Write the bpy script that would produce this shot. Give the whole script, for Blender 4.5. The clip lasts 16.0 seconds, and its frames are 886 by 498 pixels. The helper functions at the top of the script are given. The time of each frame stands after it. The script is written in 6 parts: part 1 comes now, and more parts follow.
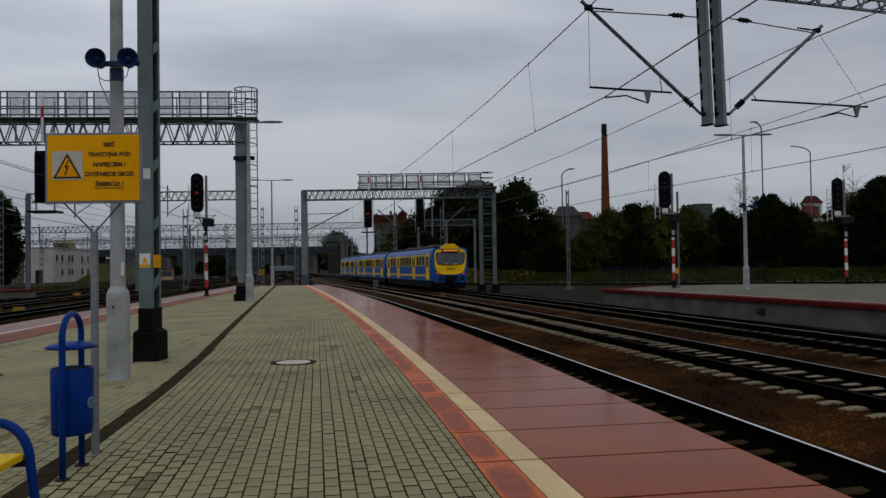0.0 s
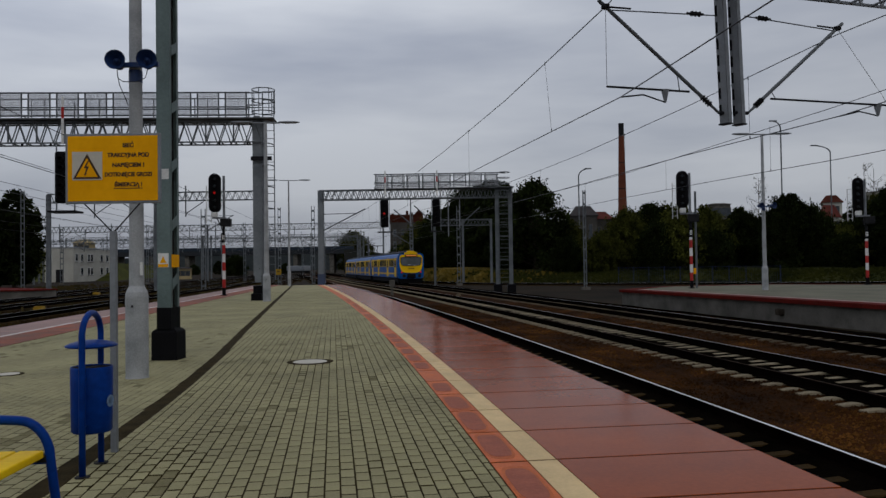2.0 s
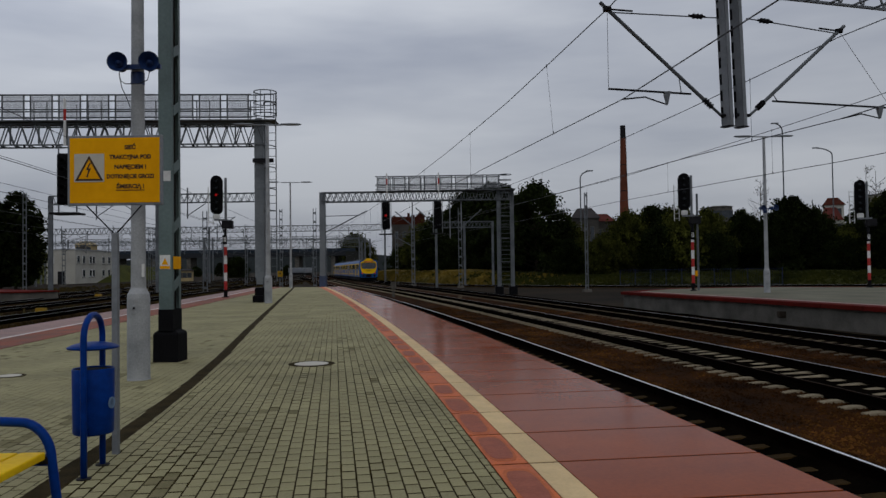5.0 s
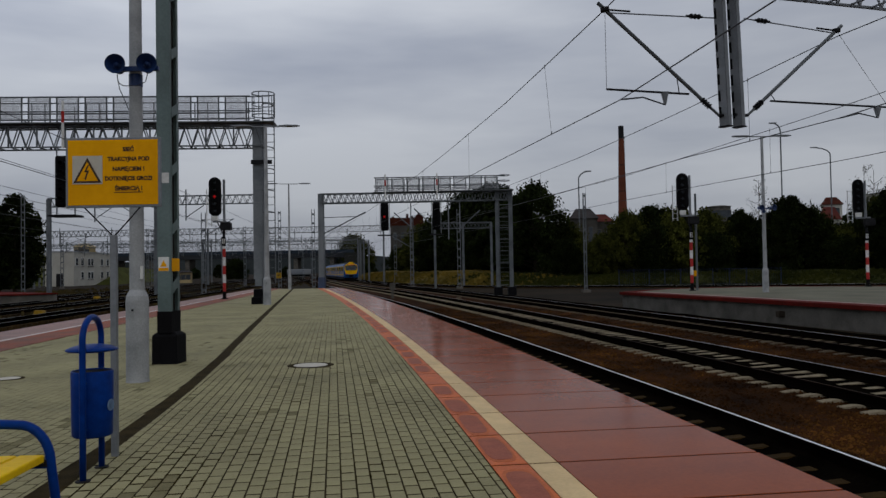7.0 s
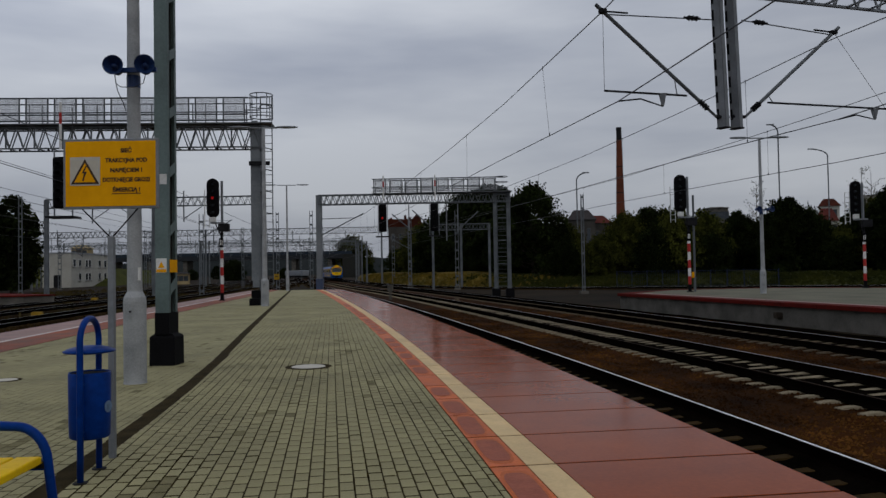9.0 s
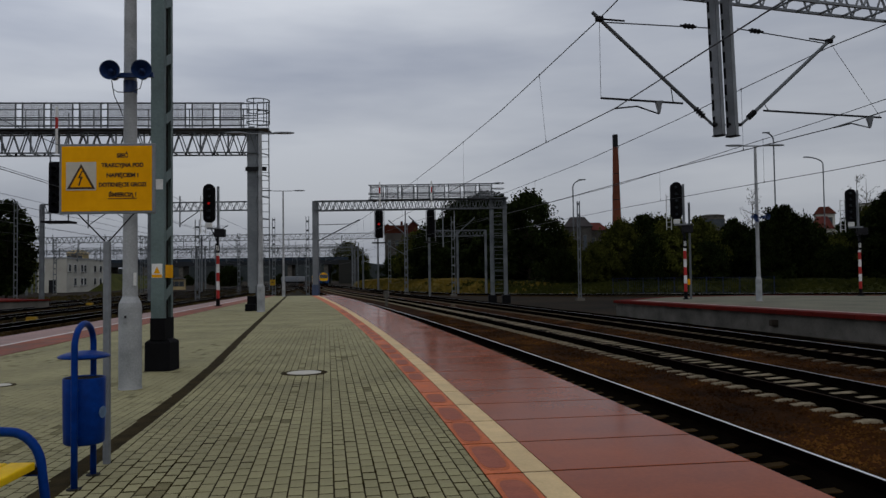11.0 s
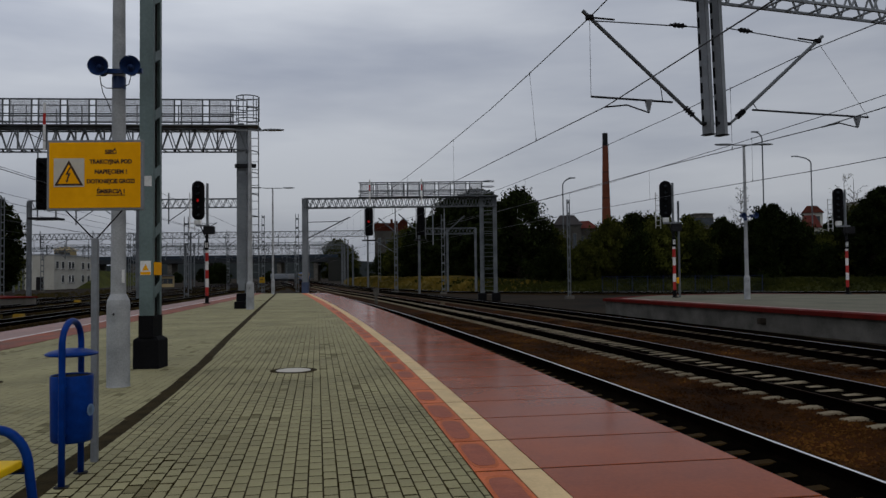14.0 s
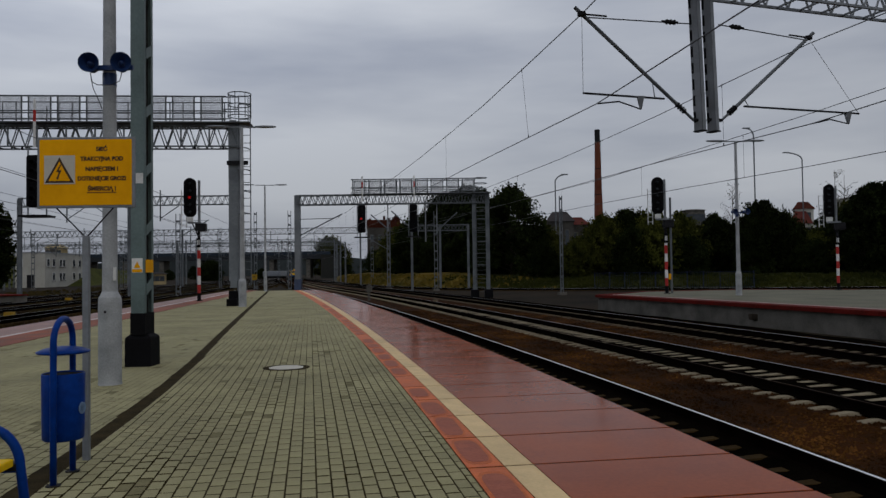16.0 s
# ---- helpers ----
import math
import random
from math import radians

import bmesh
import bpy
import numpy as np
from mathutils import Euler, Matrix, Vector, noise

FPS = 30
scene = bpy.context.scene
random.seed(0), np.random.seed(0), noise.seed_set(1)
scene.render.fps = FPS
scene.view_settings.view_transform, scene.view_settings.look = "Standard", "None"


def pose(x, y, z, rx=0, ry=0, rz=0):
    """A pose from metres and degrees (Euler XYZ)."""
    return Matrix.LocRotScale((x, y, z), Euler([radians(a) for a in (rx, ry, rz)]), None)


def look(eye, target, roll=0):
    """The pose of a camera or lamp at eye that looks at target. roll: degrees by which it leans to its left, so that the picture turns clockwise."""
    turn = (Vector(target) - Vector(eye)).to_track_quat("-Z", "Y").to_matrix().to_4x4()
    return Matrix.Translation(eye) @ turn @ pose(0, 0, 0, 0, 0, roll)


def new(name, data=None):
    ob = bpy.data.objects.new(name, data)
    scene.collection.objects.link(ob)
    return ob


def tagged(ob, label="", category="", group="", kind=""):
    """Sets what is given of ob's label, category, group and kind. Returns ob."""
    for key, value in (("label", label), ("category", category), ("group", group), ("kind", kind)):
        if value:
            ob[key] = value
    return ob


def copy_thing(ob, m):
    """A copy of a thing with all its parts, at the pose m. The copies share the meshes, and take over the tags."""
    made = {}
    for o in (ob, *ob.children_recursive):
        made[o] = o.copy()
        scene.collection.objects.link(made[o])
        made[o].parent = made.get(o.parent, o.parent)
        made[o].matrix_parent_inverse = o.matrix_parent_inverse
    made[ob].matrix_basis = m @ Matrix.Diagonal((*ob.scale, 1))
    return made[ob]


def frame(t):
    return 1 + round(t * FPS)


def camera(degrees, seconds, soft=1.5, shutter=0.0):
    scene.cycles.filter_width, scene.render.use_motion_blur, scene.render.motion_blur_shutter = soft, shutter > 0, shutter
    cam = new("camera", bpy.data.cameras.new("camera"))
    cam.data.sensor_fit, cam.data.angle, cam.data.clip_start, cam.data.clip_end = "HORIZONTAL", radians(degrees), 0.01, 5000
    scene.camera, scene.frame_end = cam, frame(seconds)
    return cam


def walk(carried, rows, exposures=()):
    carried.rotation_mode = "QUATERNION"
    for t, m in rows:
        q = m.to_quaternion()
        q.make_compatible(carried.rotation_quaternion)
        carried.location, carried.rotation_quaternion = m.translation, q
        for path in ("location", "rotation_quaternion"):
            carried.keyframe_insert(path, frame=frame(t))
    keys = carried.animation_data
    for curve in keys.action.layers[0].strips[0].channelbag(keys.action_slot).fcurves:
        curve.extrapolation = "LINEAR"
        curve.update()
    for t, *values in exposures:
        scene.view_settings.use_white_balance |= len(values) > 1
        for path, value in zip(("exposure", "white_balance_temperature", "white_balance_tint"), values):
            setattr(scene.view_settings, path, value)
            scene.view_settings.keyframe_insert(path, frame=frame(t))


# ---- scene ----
EYE_Z = 1.40
cam = camera(59.2, 16.0, soft=1.45)
walk(cam, [
    (0, pose(0, 0, EYE_Z, 91.262, 0.866, 0.178)),
    (0.5, pose(0, 0, EYE_Z, 91.206, 0.649, 0.375)),
    (1, pose(0, 0, EYE_Z, 91.180, 0.716, 0.864)),
    (1.5, pose(0, 0, EYE_Z, 91.224, 0.804, 1.303)),
    (2, pose(0, 0, EYE_Z, 91.273, 0.809, 1.367)),
    (2.5, pose(0, 0, EYE_Z, 91.226, 0.739, 1.347)),
    (3, pose(0, 0, EYE_Z, 91.280, 0.801, 1.434)),
    (3.5, pose(0, 0, EYE_Z, 91.366, 0.836, 1.511)),
    (4, pose(0, 0, EYE_Z, 91.391, 0.747, 1.482)),
    (6.5, pose(0, 0, EYE_Z, 91.485, 0.857, 1.448)),
    (7, pose(0, 0, EYE_Z, 91.496, 0.970, 1.391)),
    (7.5, pose(0, 0, EYE_Z, 91.528, 0.979, 1.262)),
    (8, pose(0, 0, EYE_Z, 91.508, 0.924, 1.227)),
    (8.5, pose(0, 0, EYE_Z, 91.500, 0.953, 1.235)),
    (9, pose(0, 0, EYE_Z, 91.594, 0.969, 1.244)),
    (11.5, pose(0, 0, EYE_Z, 92.133, 0.638, 0.818)),
    (12, pose(0, 0, EYE_Z, 92.175, 0.524, 0.649)),
    (12.5, pose(0, 0, EYE_Z, 92.060, 0.556, 0.512)),
    (13, pose(0, 0, EYE_Z, 92.083, 0.647, 0.443)),
    (13.5, pose(0, 0, EYE_Z, 92.031, 0.694, 0.342)),
    (14, pose(0, 0, EYE_Z, 91.885, 0.639, 0.223)),
    (14.5, pose(0, 0, EYE_Z, 91.826, 0.700, 0.022)),
    (15, pose(0, 0, EYE_Z, 91.817, 0.797, -0.091)),
    (15.5, pose(0, 0, EYE_Z, 91.742, 0.827, -0.198)),
    (16, pose(0, 0, EYE_Z, 91.639, 0.786, -0.311)),
], exposures=[(0, -0.04), (3.6, -0.04), (3.9, -0.11), (16, -0.11)])

# world: an even overcast sky with soft cloud bands
world = bpy.data.worlds.new("overcast")
scene.world = world
world.use_nodes = True
wn, wl = world.node_tree.nodes, world.node_tree.links
bgn = wn["Background"]
sky = wn.new("ShaderNodeTexSky")
sky.sky_type = "NISHITA"
sky.sun_disc = False
sky.sun_elevation, sky.sun_rotation = radians(48), radians(150)
sky.dust_density = 4.0
wco = wn.new("ShaderNodeTexCoord")
wmap = wn.new("ShaderNodeMapping")
wmap.inputs["Scale"].default_value = (1.0, 1.0, 5.0)
wnoise = wn.new("ShaderNodeTexNoise")
wnoise.inputs["Scale"].default_value = 1.7
wnoise.inputs["Detail"].default_value = 5
wnoise.inputs["Roughness"].default_value = 0.5
wramp = wn.new("ShaderNodeValToRGB")
wramp.color_ramp.elements[0].position, wramp.color_ramp.elements[0].color = 0.34, (2.82, 3.10, 3.80, 1)
wramp.color_ramp.elements[1].position, wramp.color_ramp.elements[1].color = 0.66, (5.12, 5.38, 5.88, 1)
wmix = wn.new("ShaderNodeMixRGB")
wmix.inputs["Fac"].default_value = 0.93
wl.new(wco.outputs["Generated"], wmap.inputs["Vector"])
wl.new(wmap.outputs["Vector"], wnoise.inputs["Vector"])
wl.new(wnoise.outputs["Fac"], wramp.inputs["Fac"])
wl.new(sky.outputs["Color"], wmix.inputs["Color1"])
wl.new(wramp.outputs["Color"], wmix.inputs["Color2"])
wsep = wn.new("ShaderNodeSeparateXYZ")
wside = wn.new("ShaderNodeMapRange")
wside.inputs[1].default_value, wside.inputs[2].default_value = -0.6, 0.6
wside.inputs[3].default_value, wside.inputs[4].default_value = 1.42, 0.93
wtone = wn.new("ShaderNodeMixRGB")
wtone.blend_type = "MULTIPLY"
wtone.inputs["Fac"].default_value = 1.0
wl.new(wco.outputs["Generated"], wsep.inputs[0])
wl.new(wsep.outputs[0], wside.inputs[0])
wl.new(wmix.outputs["Color"], wtone.inputs["Color1"])
wl.new(wside.outputs[0], wtone.inputs["Color2"])
wup = wn.new("ShaderNodeMapRange")
wup.inputs[1].default_value, wup.inputs[2].default_value = 0.01, 0.34
wup.inputs[4].default_value = 1.07
wlow = wn.new("ShaderNodeMapRange")
wlow.inputs[1].default_value, wlow.inputs[2].default_value = -0.5, 0.5
wlow.inputs[3].default_value, wlow.inputs[4].default_value = 0.52, 0.85
wl.new(wsep.outputs[0], wlow.inputs[0])
wl.new(wlow.outputs[0], wup.inputs[3])
wtone2 = wn.new("ShaderNodeMixRGB")
wtone2.blend_type = "MULTIPLY"
wtone2.inputs["Fac"].default_value = 1.0
wl.new(wsep.outputs[2], wup.inputs[0])
wl.new(wtone.outputs["Color"], wtone2.inputs["Color1"])
wl.new(wup.outputs[0], wtone2.inputs["Color2"])
wl.new(wtone2.outputs["Color"], bgn.inputs["Color"])
bgn.inputs["Strength"].default_value = 0.10
sun = new("sun", bpy.data.lights.new("sun", "SUN"))
sun.data.energy, sun.data.angle, sun.data.color = 0.35, radians(25), (1, 0.96, 0.9)
sun.matrix_world = look((0, 0, 50), (-14, 24, 18))


# ---- materials ----
def mat(name, c1, c2=None, rough=0.7, metal=0.0, scale=6.0, fine=60.0, bump=0.15, rand=0.0, c3=None, spec=0.3):
    """Two colours mixed by a coarse and a fine noise, a bump from the fine one; rand: brightness change from object to object."""
    m = bpy.data.materials.new(name)
    m.use_nodes = True
    n, l = m.node_tree.nodes, m.node_tree.links
    b = n["Principled BSDF"]
    b.inputs["Roughness"].default_value, b.inputs["Metallic"].default_value = rough, metal
    b.inputs["Specular IOR Level"].default_value = spec
    c2 = c2 or tuple(v * 0.75 for v in c1)
    co = n.new("ShaderNodeTexCoord")
    big, small = n.new("ShaderNodeTexNoise"), n.new("ShaderNodeTexNoise")
    big.inputs["Scale"].default_value, small.inputs["Scale"].default_value = scale, fine
    big.inputs["Detail"].default_value = 5
    small.inputs["Detail"].default_value = 3
    for t in (big, small):
        l.new(co.outputs["Object"], t.inputs["Vector"])
    add = n.new("ShaderNodeMath")
    add.operation = "MULTIPLY_ADD"
    add.inputs[1].default_value = 0.45
    l.new(small.outputs["Fac"], add.inputs[0])
    l.new(big.outputs["Fac"], add.inputs[2])
    ramp = n.new("ShaderNodeValToRGB")
    e = ramp.color_ramp.elements
    e[0].position, e[0].color = 0.50, (*c2, 1)
    e[1].position, e[1].color = 0.92, (*c1, 1)
    if c3:
        k = e.new(0.72)
        k.color = (*c3, 1)
    l.new(add.outputs[0], ramp.inputs["Fac"])
    out = ramp.outputs["Color"]
    if rand:
        oi = n.new("ShaderNodeObjectInfo")
        ge = n.new("ShaderNodeNewGeometry")
        s = n.new("ShaderNodeMath")
        s.operation = "ADD"
        l.new(oi.outputs["Random"], s.inputs[0])
        l.new(ge.outputs["Random Per Island"], s.inputs[1])
        mr = n.new("ShaderNodeMapRange")
        mr.inputs[2].default_value = 2.0
        mr.inputs[3].default_value, mr.inputs[4].default_value = 1 - rand, 1 + rand
        l.new(s.outputs[0], mr.inputs[0])
        hv = n.new("ShaderNodeHueSaturation")
        l.new(mr.outputs[0], hv.inputs["Value"])
        l.new(out, hv.inputs["Color"])
        out = hv.outputs["Color"]
    l.new(out, b.inputs["Base Color"])
    rr = n.new("ShaderNodeMapRange")
    rr.inputs[3].default_value, rr.inputs[4].default_value = max(0.05, rough - 0.12), min(1, rough + 0.12)
    l.new(big.outputs["Fac"], rr.inputs[0])
    l.new(rr.outputs[0], b.inputs["Roughness"])
    if bump:
        bp = n.new("ShaderNodeBump")
        bp.inputs["Strength"].default_value, bp.inputs["Distance"].default_value = bump, 0.02
        l.new(small.outputs["Fac"], bp.inputs["Height"])
        l.new(bp.outputs["Normal"], b.inputs["Normal"])
    return m


def glow(name, color, strength):
    m = bpy.data.materials.new(name)
    m.use_nodes = True
    b = m.node_tree.nodes["Principled BSDF"]
    b.inputs["Base Color"].default_value = (*color, 1)
    b.inputs["Emission Color"].default_value = (*color, 1)
    b.inputs["Emission Strength"].default_value = strength
    return m


M_PAVER = mat("grey_green_paver", (0.285, 0.261, 0.136), (0.172, 0.155, 0.078), 0.88, scale=0.7, fine=45, bump=0.35, rand=0.17, c3=(0.228, 0.207, 0.106), spec=0.33)
M_PAVERD = mat("mossy_stained_paver", (0.195, 0.174, 0.092), (0.105, 0.093, 0.046), 0.9, scale=3, fine=45, bump=0.35, rand=0.3, spec=0.1)
M_JOINT = mat("sandy_joint", (0.042, 0.031, 0.014), (0.016, 0.012, 0.005), 0.95, scale=4, fine=80, bump=0.3, spec=0.03)
M_RUSTJ = mat("rust_stained_joint", (0.075, 0.020, 0.006), (0.02, 0.007, 0.003), 0.95, scale=3, fine=30, bump=0.3, spec=0.03)
M_SLAB = mat("glazed_red_slab", (0.264, 0.058, 0.0150), (0.184, 0.038, 0.0098), 0.17, scale=0.9, fine=30, bump=0.005, rand=0.07, spec=0.034)
M_CREAM = mat("cream_tactile_paint", (0.62, 0.452, 0.232), (0.48, 0.345, 0.175), 0.7, scale=3, fine=40, bump=0.2, rand=0.15)
M_ORANGE = mat("worn_orange_red_slab", (0.54, 0.125, 0.026), (0.33, 0.066, 0.016), 0.6, scale=4, fine=40, bump=0.2, rand=0.15)
M_PAD = mat("worn_purple_pad", (0.335, 0.110, 0.070), (0.24, 0.072, 0.045), 0.55, scale=5, fine=40, bump=0.1, rand=0.1, spec=0.05)
M_HALO = mat("rubbed_orange_rim", (0.50, 0.135, 0.045), (0.33, 0.075, 0.026), 0.6, scale=9, fine=40, bump=0.1, rand=0.1, spec=0.1)
M_CONC = mat("platform_concrete", (0.125, 0.116, 0.10), (0.055, 0.051, 0.044), 0.9, scale=1.2, fine=25, bump=0.3, spec=0.08)
M_POLE = mat("pale_concrete_pole", (0.36, 0.37, 0.375), (0.20, 0.21, 0.215), 0.8, scale=3, fine=50, bump=0.15, spec=0.15)
M_GALV = mat("galvanised_steel", (0.22, 0.235, 0.25), (0.14, 0.15, 0.16), 0.55, 0.2, scale=2.5, fine=30, bump=0.05, spec=0.2)
M_FARSTEEL = mat("weathered_grey_steel", (0.138, 0.150, 0.158), (0.075, 0.083, 0.090), 0.7, 0.0, scale=1, fine=12, bump=0.05, spec=0.1)
M_SLATE = mat("slate_grey_steel", (0.19, 0.208, 0.218), (0.12, 0.132, 0.142), 0.6, 0.1, scale=1, fine=10, bump=0.05, spec=0.15)
M_GREEN = mat("grey_green_steel_paint", (0.14, 0.19, 0.185), (0.085, 0.118, 0.114), 0.55, scale=1.5, fine=25, bump=0.08)
M_BLACK = mat("black_bitumen", (0.006, 0.006, 0.007), (0.003, 0.003, 0.0035), 0.8, scale=4, fine=30, bump=0.25, spec=0.08)
M_MASTSHADE = mat("rust_shade_steel", (0.042, 0.036, 0.033), (0.016, 0.013, 0.012), 0.85, scale=2, fine=25, bump=0.1, spec=0.05)
M_FENCE = mat("dark_blue_fence_paint", (0.016, 0.024, 0.058), (0.009, 0.014, 0.034), 0.6, scale=3, fine=20, bump=0.05, spec=0.1)
M_PINK = mat("faded_pink_coping", (0.30, 0.19, 0.17), (0.20, 0.13, 0.115), 0.7, scale=1.5, fine=30, bump=0.1, rand=0.15)
M_COPING = mat("dark_red_coping", (0.105, 0.010, 0.007), (0.06, 0.007, 0.005), 0.85, scale=2, fine=20, bump=0.1, rand=0.15, spec=0.04)
M_DARK = mat("dark_iron", (0.018, 0.018, 0.02), (0.009, 0.009, 0.01), 0.7, 0.1, scale=5, fine=40, bump=0.1, spec=0.1)
M_BLUE = mat("blue_gloss_paint", (0.001, 0.034, 0.21), (0.0006, 0.017, 0.115), 0.4, scale=5, fine=30, bump=0.05, spec=0.07)
M_SPK = mat("dark_blue_paint", (0.012, 0.035, 0.12), (0.006, 0.017, 0.06), 0.4, scale=5, fine=30, bump=0.05)
M_YELLOW = mat("yellow_seat_paint", (0.82, 0.54, 0.004), (0.64, 0.39, 0.003), 0.5, scale=3, fine=30, bump=0.08, spec=0.08)
M_SIGN = mat("amber_sign_enamel", (0.80, 0.37, 0.003), (0.68, 0.30, 0.002), 0.5, scale=2, fine=20, bump=0.03, spec=0.05)
M_INK = mat("brown_black_ink", (0.055, 0.026, 0.008), (0.03, 0.014, 0.005), 0.6, scale=8, fine=60, bump=0)
M_PALE = mat("pale_sticker", (0.50, 0.47, 0.40), (0.42, 0.39, 0.33), 0.6, scale=6, fine=40, bump=0)
M_WHITE = mat("dirty_white_paint", (0.70, 0.70, 0.68), (0.50, 0.50, 0.48), 0.6, scale=3, fine=30, bump=0.05, spec=0.15)
M_RED = mat("red_band_paint", (0.42, 0.03, 0.025), (0.28, 0.02, 0.018), 0.55, scale=3, fine=30, bump=0.05, spec=0.15)
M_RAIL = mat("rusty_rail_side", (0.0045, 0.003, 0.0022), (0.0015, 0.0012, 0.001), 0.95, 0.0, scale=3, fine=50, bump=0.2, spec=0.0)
M_SHINE = mat("polished_rail_head", (0.86, 0.86, 0.86), (0.74, 0.74, 0.74), 0.35, 0.8, scale=1.5, fine=20, bump=0)
M_DULL = mat("dull_rail_head", (0.30, 0.30, 0.31), (0.16, 0.15, 0.15), 0.45, 0.7, scale=1.5, fine=20, bump=0)
M_RUSTY = mat("rust_dark_rail_head", (0.035, 0.022, 0.015), (0.014, 0.009, 0.007), 0.8, 0.2, scale=2, fine=30, bump=0.05, spec=0.05)
M_SLEEP = mat("concrete_sleeper", (0.28, 0.235, 0.16), (0.12, 0.094, 0.058), 0.9, scale=3, fine=40, bump=0.3, rand=0.3, spec=0.1)
M_SLEEPD = mat("oiled_sleeper", (0.043, 0.026, 0.009), (0.012, 0.0075, 0.003), 0.9, scale=3, fine=40, bump=0.3, rand=0.3, spec=0.05)
M_BALL = mat("rust_stained_ballast", (0.036, 0.0118, 0.0024), (0.0055, 0.0019, 0.0005), 0.95, scale=0.8, fine=22, bump=0.9, rand=0.55, c3=(0.021, 0.0085, 0.0024), spec=0.02)
M_STONE = mat("rust_brown_stone", (0.098, 0.042, 0.0105), (0.012, 0.0046, 0.0013), 0.95, scale=0.8, fine=22, bump=0.5, rand=0.75, c3=(0.029, 0.0122, 0.004), spec=0.02)
M_BALLBLK = mat("near_black_ballast", (0.004, 0.003, 0.0022), (0.001, 0.0009, 0.0007), 0.95, scale=0.8, fine=22, bump=0.9, rand=0.5, spec=0.0)
# green grass with the shade on that part of the bank put into its colour
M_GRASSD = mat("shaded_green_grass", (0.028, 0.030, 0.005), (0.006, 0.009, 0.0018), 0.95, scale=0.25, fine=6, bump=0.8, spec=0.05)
M_GROUND = mat("cinder_yard_ground", (0.030, 0.0225, 0.0145), (0.0075, 0.006, 0.0045), 0.95, scale=0.12, fine=3, bump=0.6, spec=0.03)
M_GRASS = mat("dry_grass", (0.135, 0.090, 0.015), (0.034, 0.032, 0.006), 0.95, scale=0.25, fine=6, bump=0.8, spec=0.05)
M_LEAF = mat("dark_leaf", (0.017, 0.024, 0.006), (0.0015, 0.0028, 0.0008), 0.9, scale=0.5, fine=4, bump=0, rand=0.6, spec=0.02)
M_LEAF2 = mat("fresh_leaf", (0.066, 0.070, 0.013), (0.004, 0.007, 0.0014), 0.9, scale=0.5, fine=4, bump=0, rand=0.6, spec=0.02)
M_BARK = mat("bark", (0.05, 0.04, 0.03), (0.02, 0.016, 0.012), 0.95, scale=3, fine=20, bump=0.5, spec=0.03)
M_BRICK = mat("red_brick", (0.062, 0.018, 0.011), (0.032, 0.010, 0.007), 0.9, scale=0.5, fine=8, bump=0.2, spec=0.03)
M_CHIM = mat("orange_red_chimney_brick", (0.150, 0.050, 0.030), (0.085, 0.029, 0.018), 0.9, scale=0.2, fine=3, bump=0.2, spec=0.03)
M_ROOF = mat("red_roof_tile", (0.095, 0.027, 0.021), (0.055, 0.016, 0.013), 0.85, scale=0.6, fine=8, bump=0.3, spec=0.03)
M_ROOFD = mat("dark_roof", (0.05, 0.045, 0.045), (0.03, 0.028, 0.028), 0.85, scale=0.6, fine=8, bump=0.3, spec=0.03)
M_PLASTER = mat("off_white_plaster", (0.46, 0.45, 0.40), (0.33, 0.32, 0.28), 0.9, scale=0.3, fine=5, bump=0.1, spec=0.05)
M_OCHRE = mat("ochre_plaster", (0.42, 0.33, 0.17), (0.30, 0.23, 0.12), 0.9, scale=0.3, fine=5, bump=0.1, spec=0.05)
M_SCREEN = mat("grey_windscreen", (0.10, 0.11, 0.115), (0.05, 0.055, 0.06), 0.15, scale=0.8, fine=4, bump=0)
M_GLASS = mat("dark_window_glass", (0.05, 0.06, 0.07), (0.03, 0.035, 0.04), 0.12, scale=1, fine=5, bump=0)
M_TBLUE = mat("train_blue", (0.002, 0.090, 0.34), (0.0015, 0.058, 0.23), 0.4, scale=0.6, fine=8, bump=0.02, spec=0.15)
M_TYEL = mat("train_yellow", (0.85, 0.52, 0.004), (0.74, 0.43, 0.003), 0.4, scale=0.6, fine=8, bump=0.02, spec=0.1)
M_TROOF = mat("train_roof_grey", (0.05, 0.055, 0.06), (0.025, 0.027, 0.03), 0.6, scale=0.6, fine=8, bump=0.05)
M_DULLY = mat("dull_yellow_board", (0.36, 0.22, 0.02), (0.22, 0.13, 0.012), 0.6, scale=3, fine=20, bump=0.05, spec=0.05)
M_WIRE = mat("dark_wire", (0.035, 0.037, 0.042), (0.025, 0.026, 0.03), 0.6, 0.3, scale=5, fine=40, bump=0)
M_MESH = mat("railing_mesh_infill", (0.34, 0.35, 0.37), (0.26, 0.27, 0.29), 0.7, scale=2, fine=20, bump=0)
G_RED = glow("signal_red_light", (0.7, 0.008, 0.008), 0.28)
G_AMBER = glow("amber_display", (0.9, 0.30, 0.05), 0.2)
M_GREYWALL = mat("soot_grey_plaster", (0.075, 0.070, 0.062), (0.035, 0.033, 0.030), 0.9, scale=0.3, fine=5, bump=0.1, spec=0.03)
# the haze of the distance is put into the hill colour
M_HAZE = mat("hazy_wooded_hill", (0.050, 0.058, 0.060), (0.028, 0.034, 0.034), 1.0, scale=0.02, fine=0.3, bump=0, spec=0.0)


# ---- mesh helpers ----
SMALL = ("lacing", "cross_bracing", "rungs", "lattice_plating", "mesh_panel")


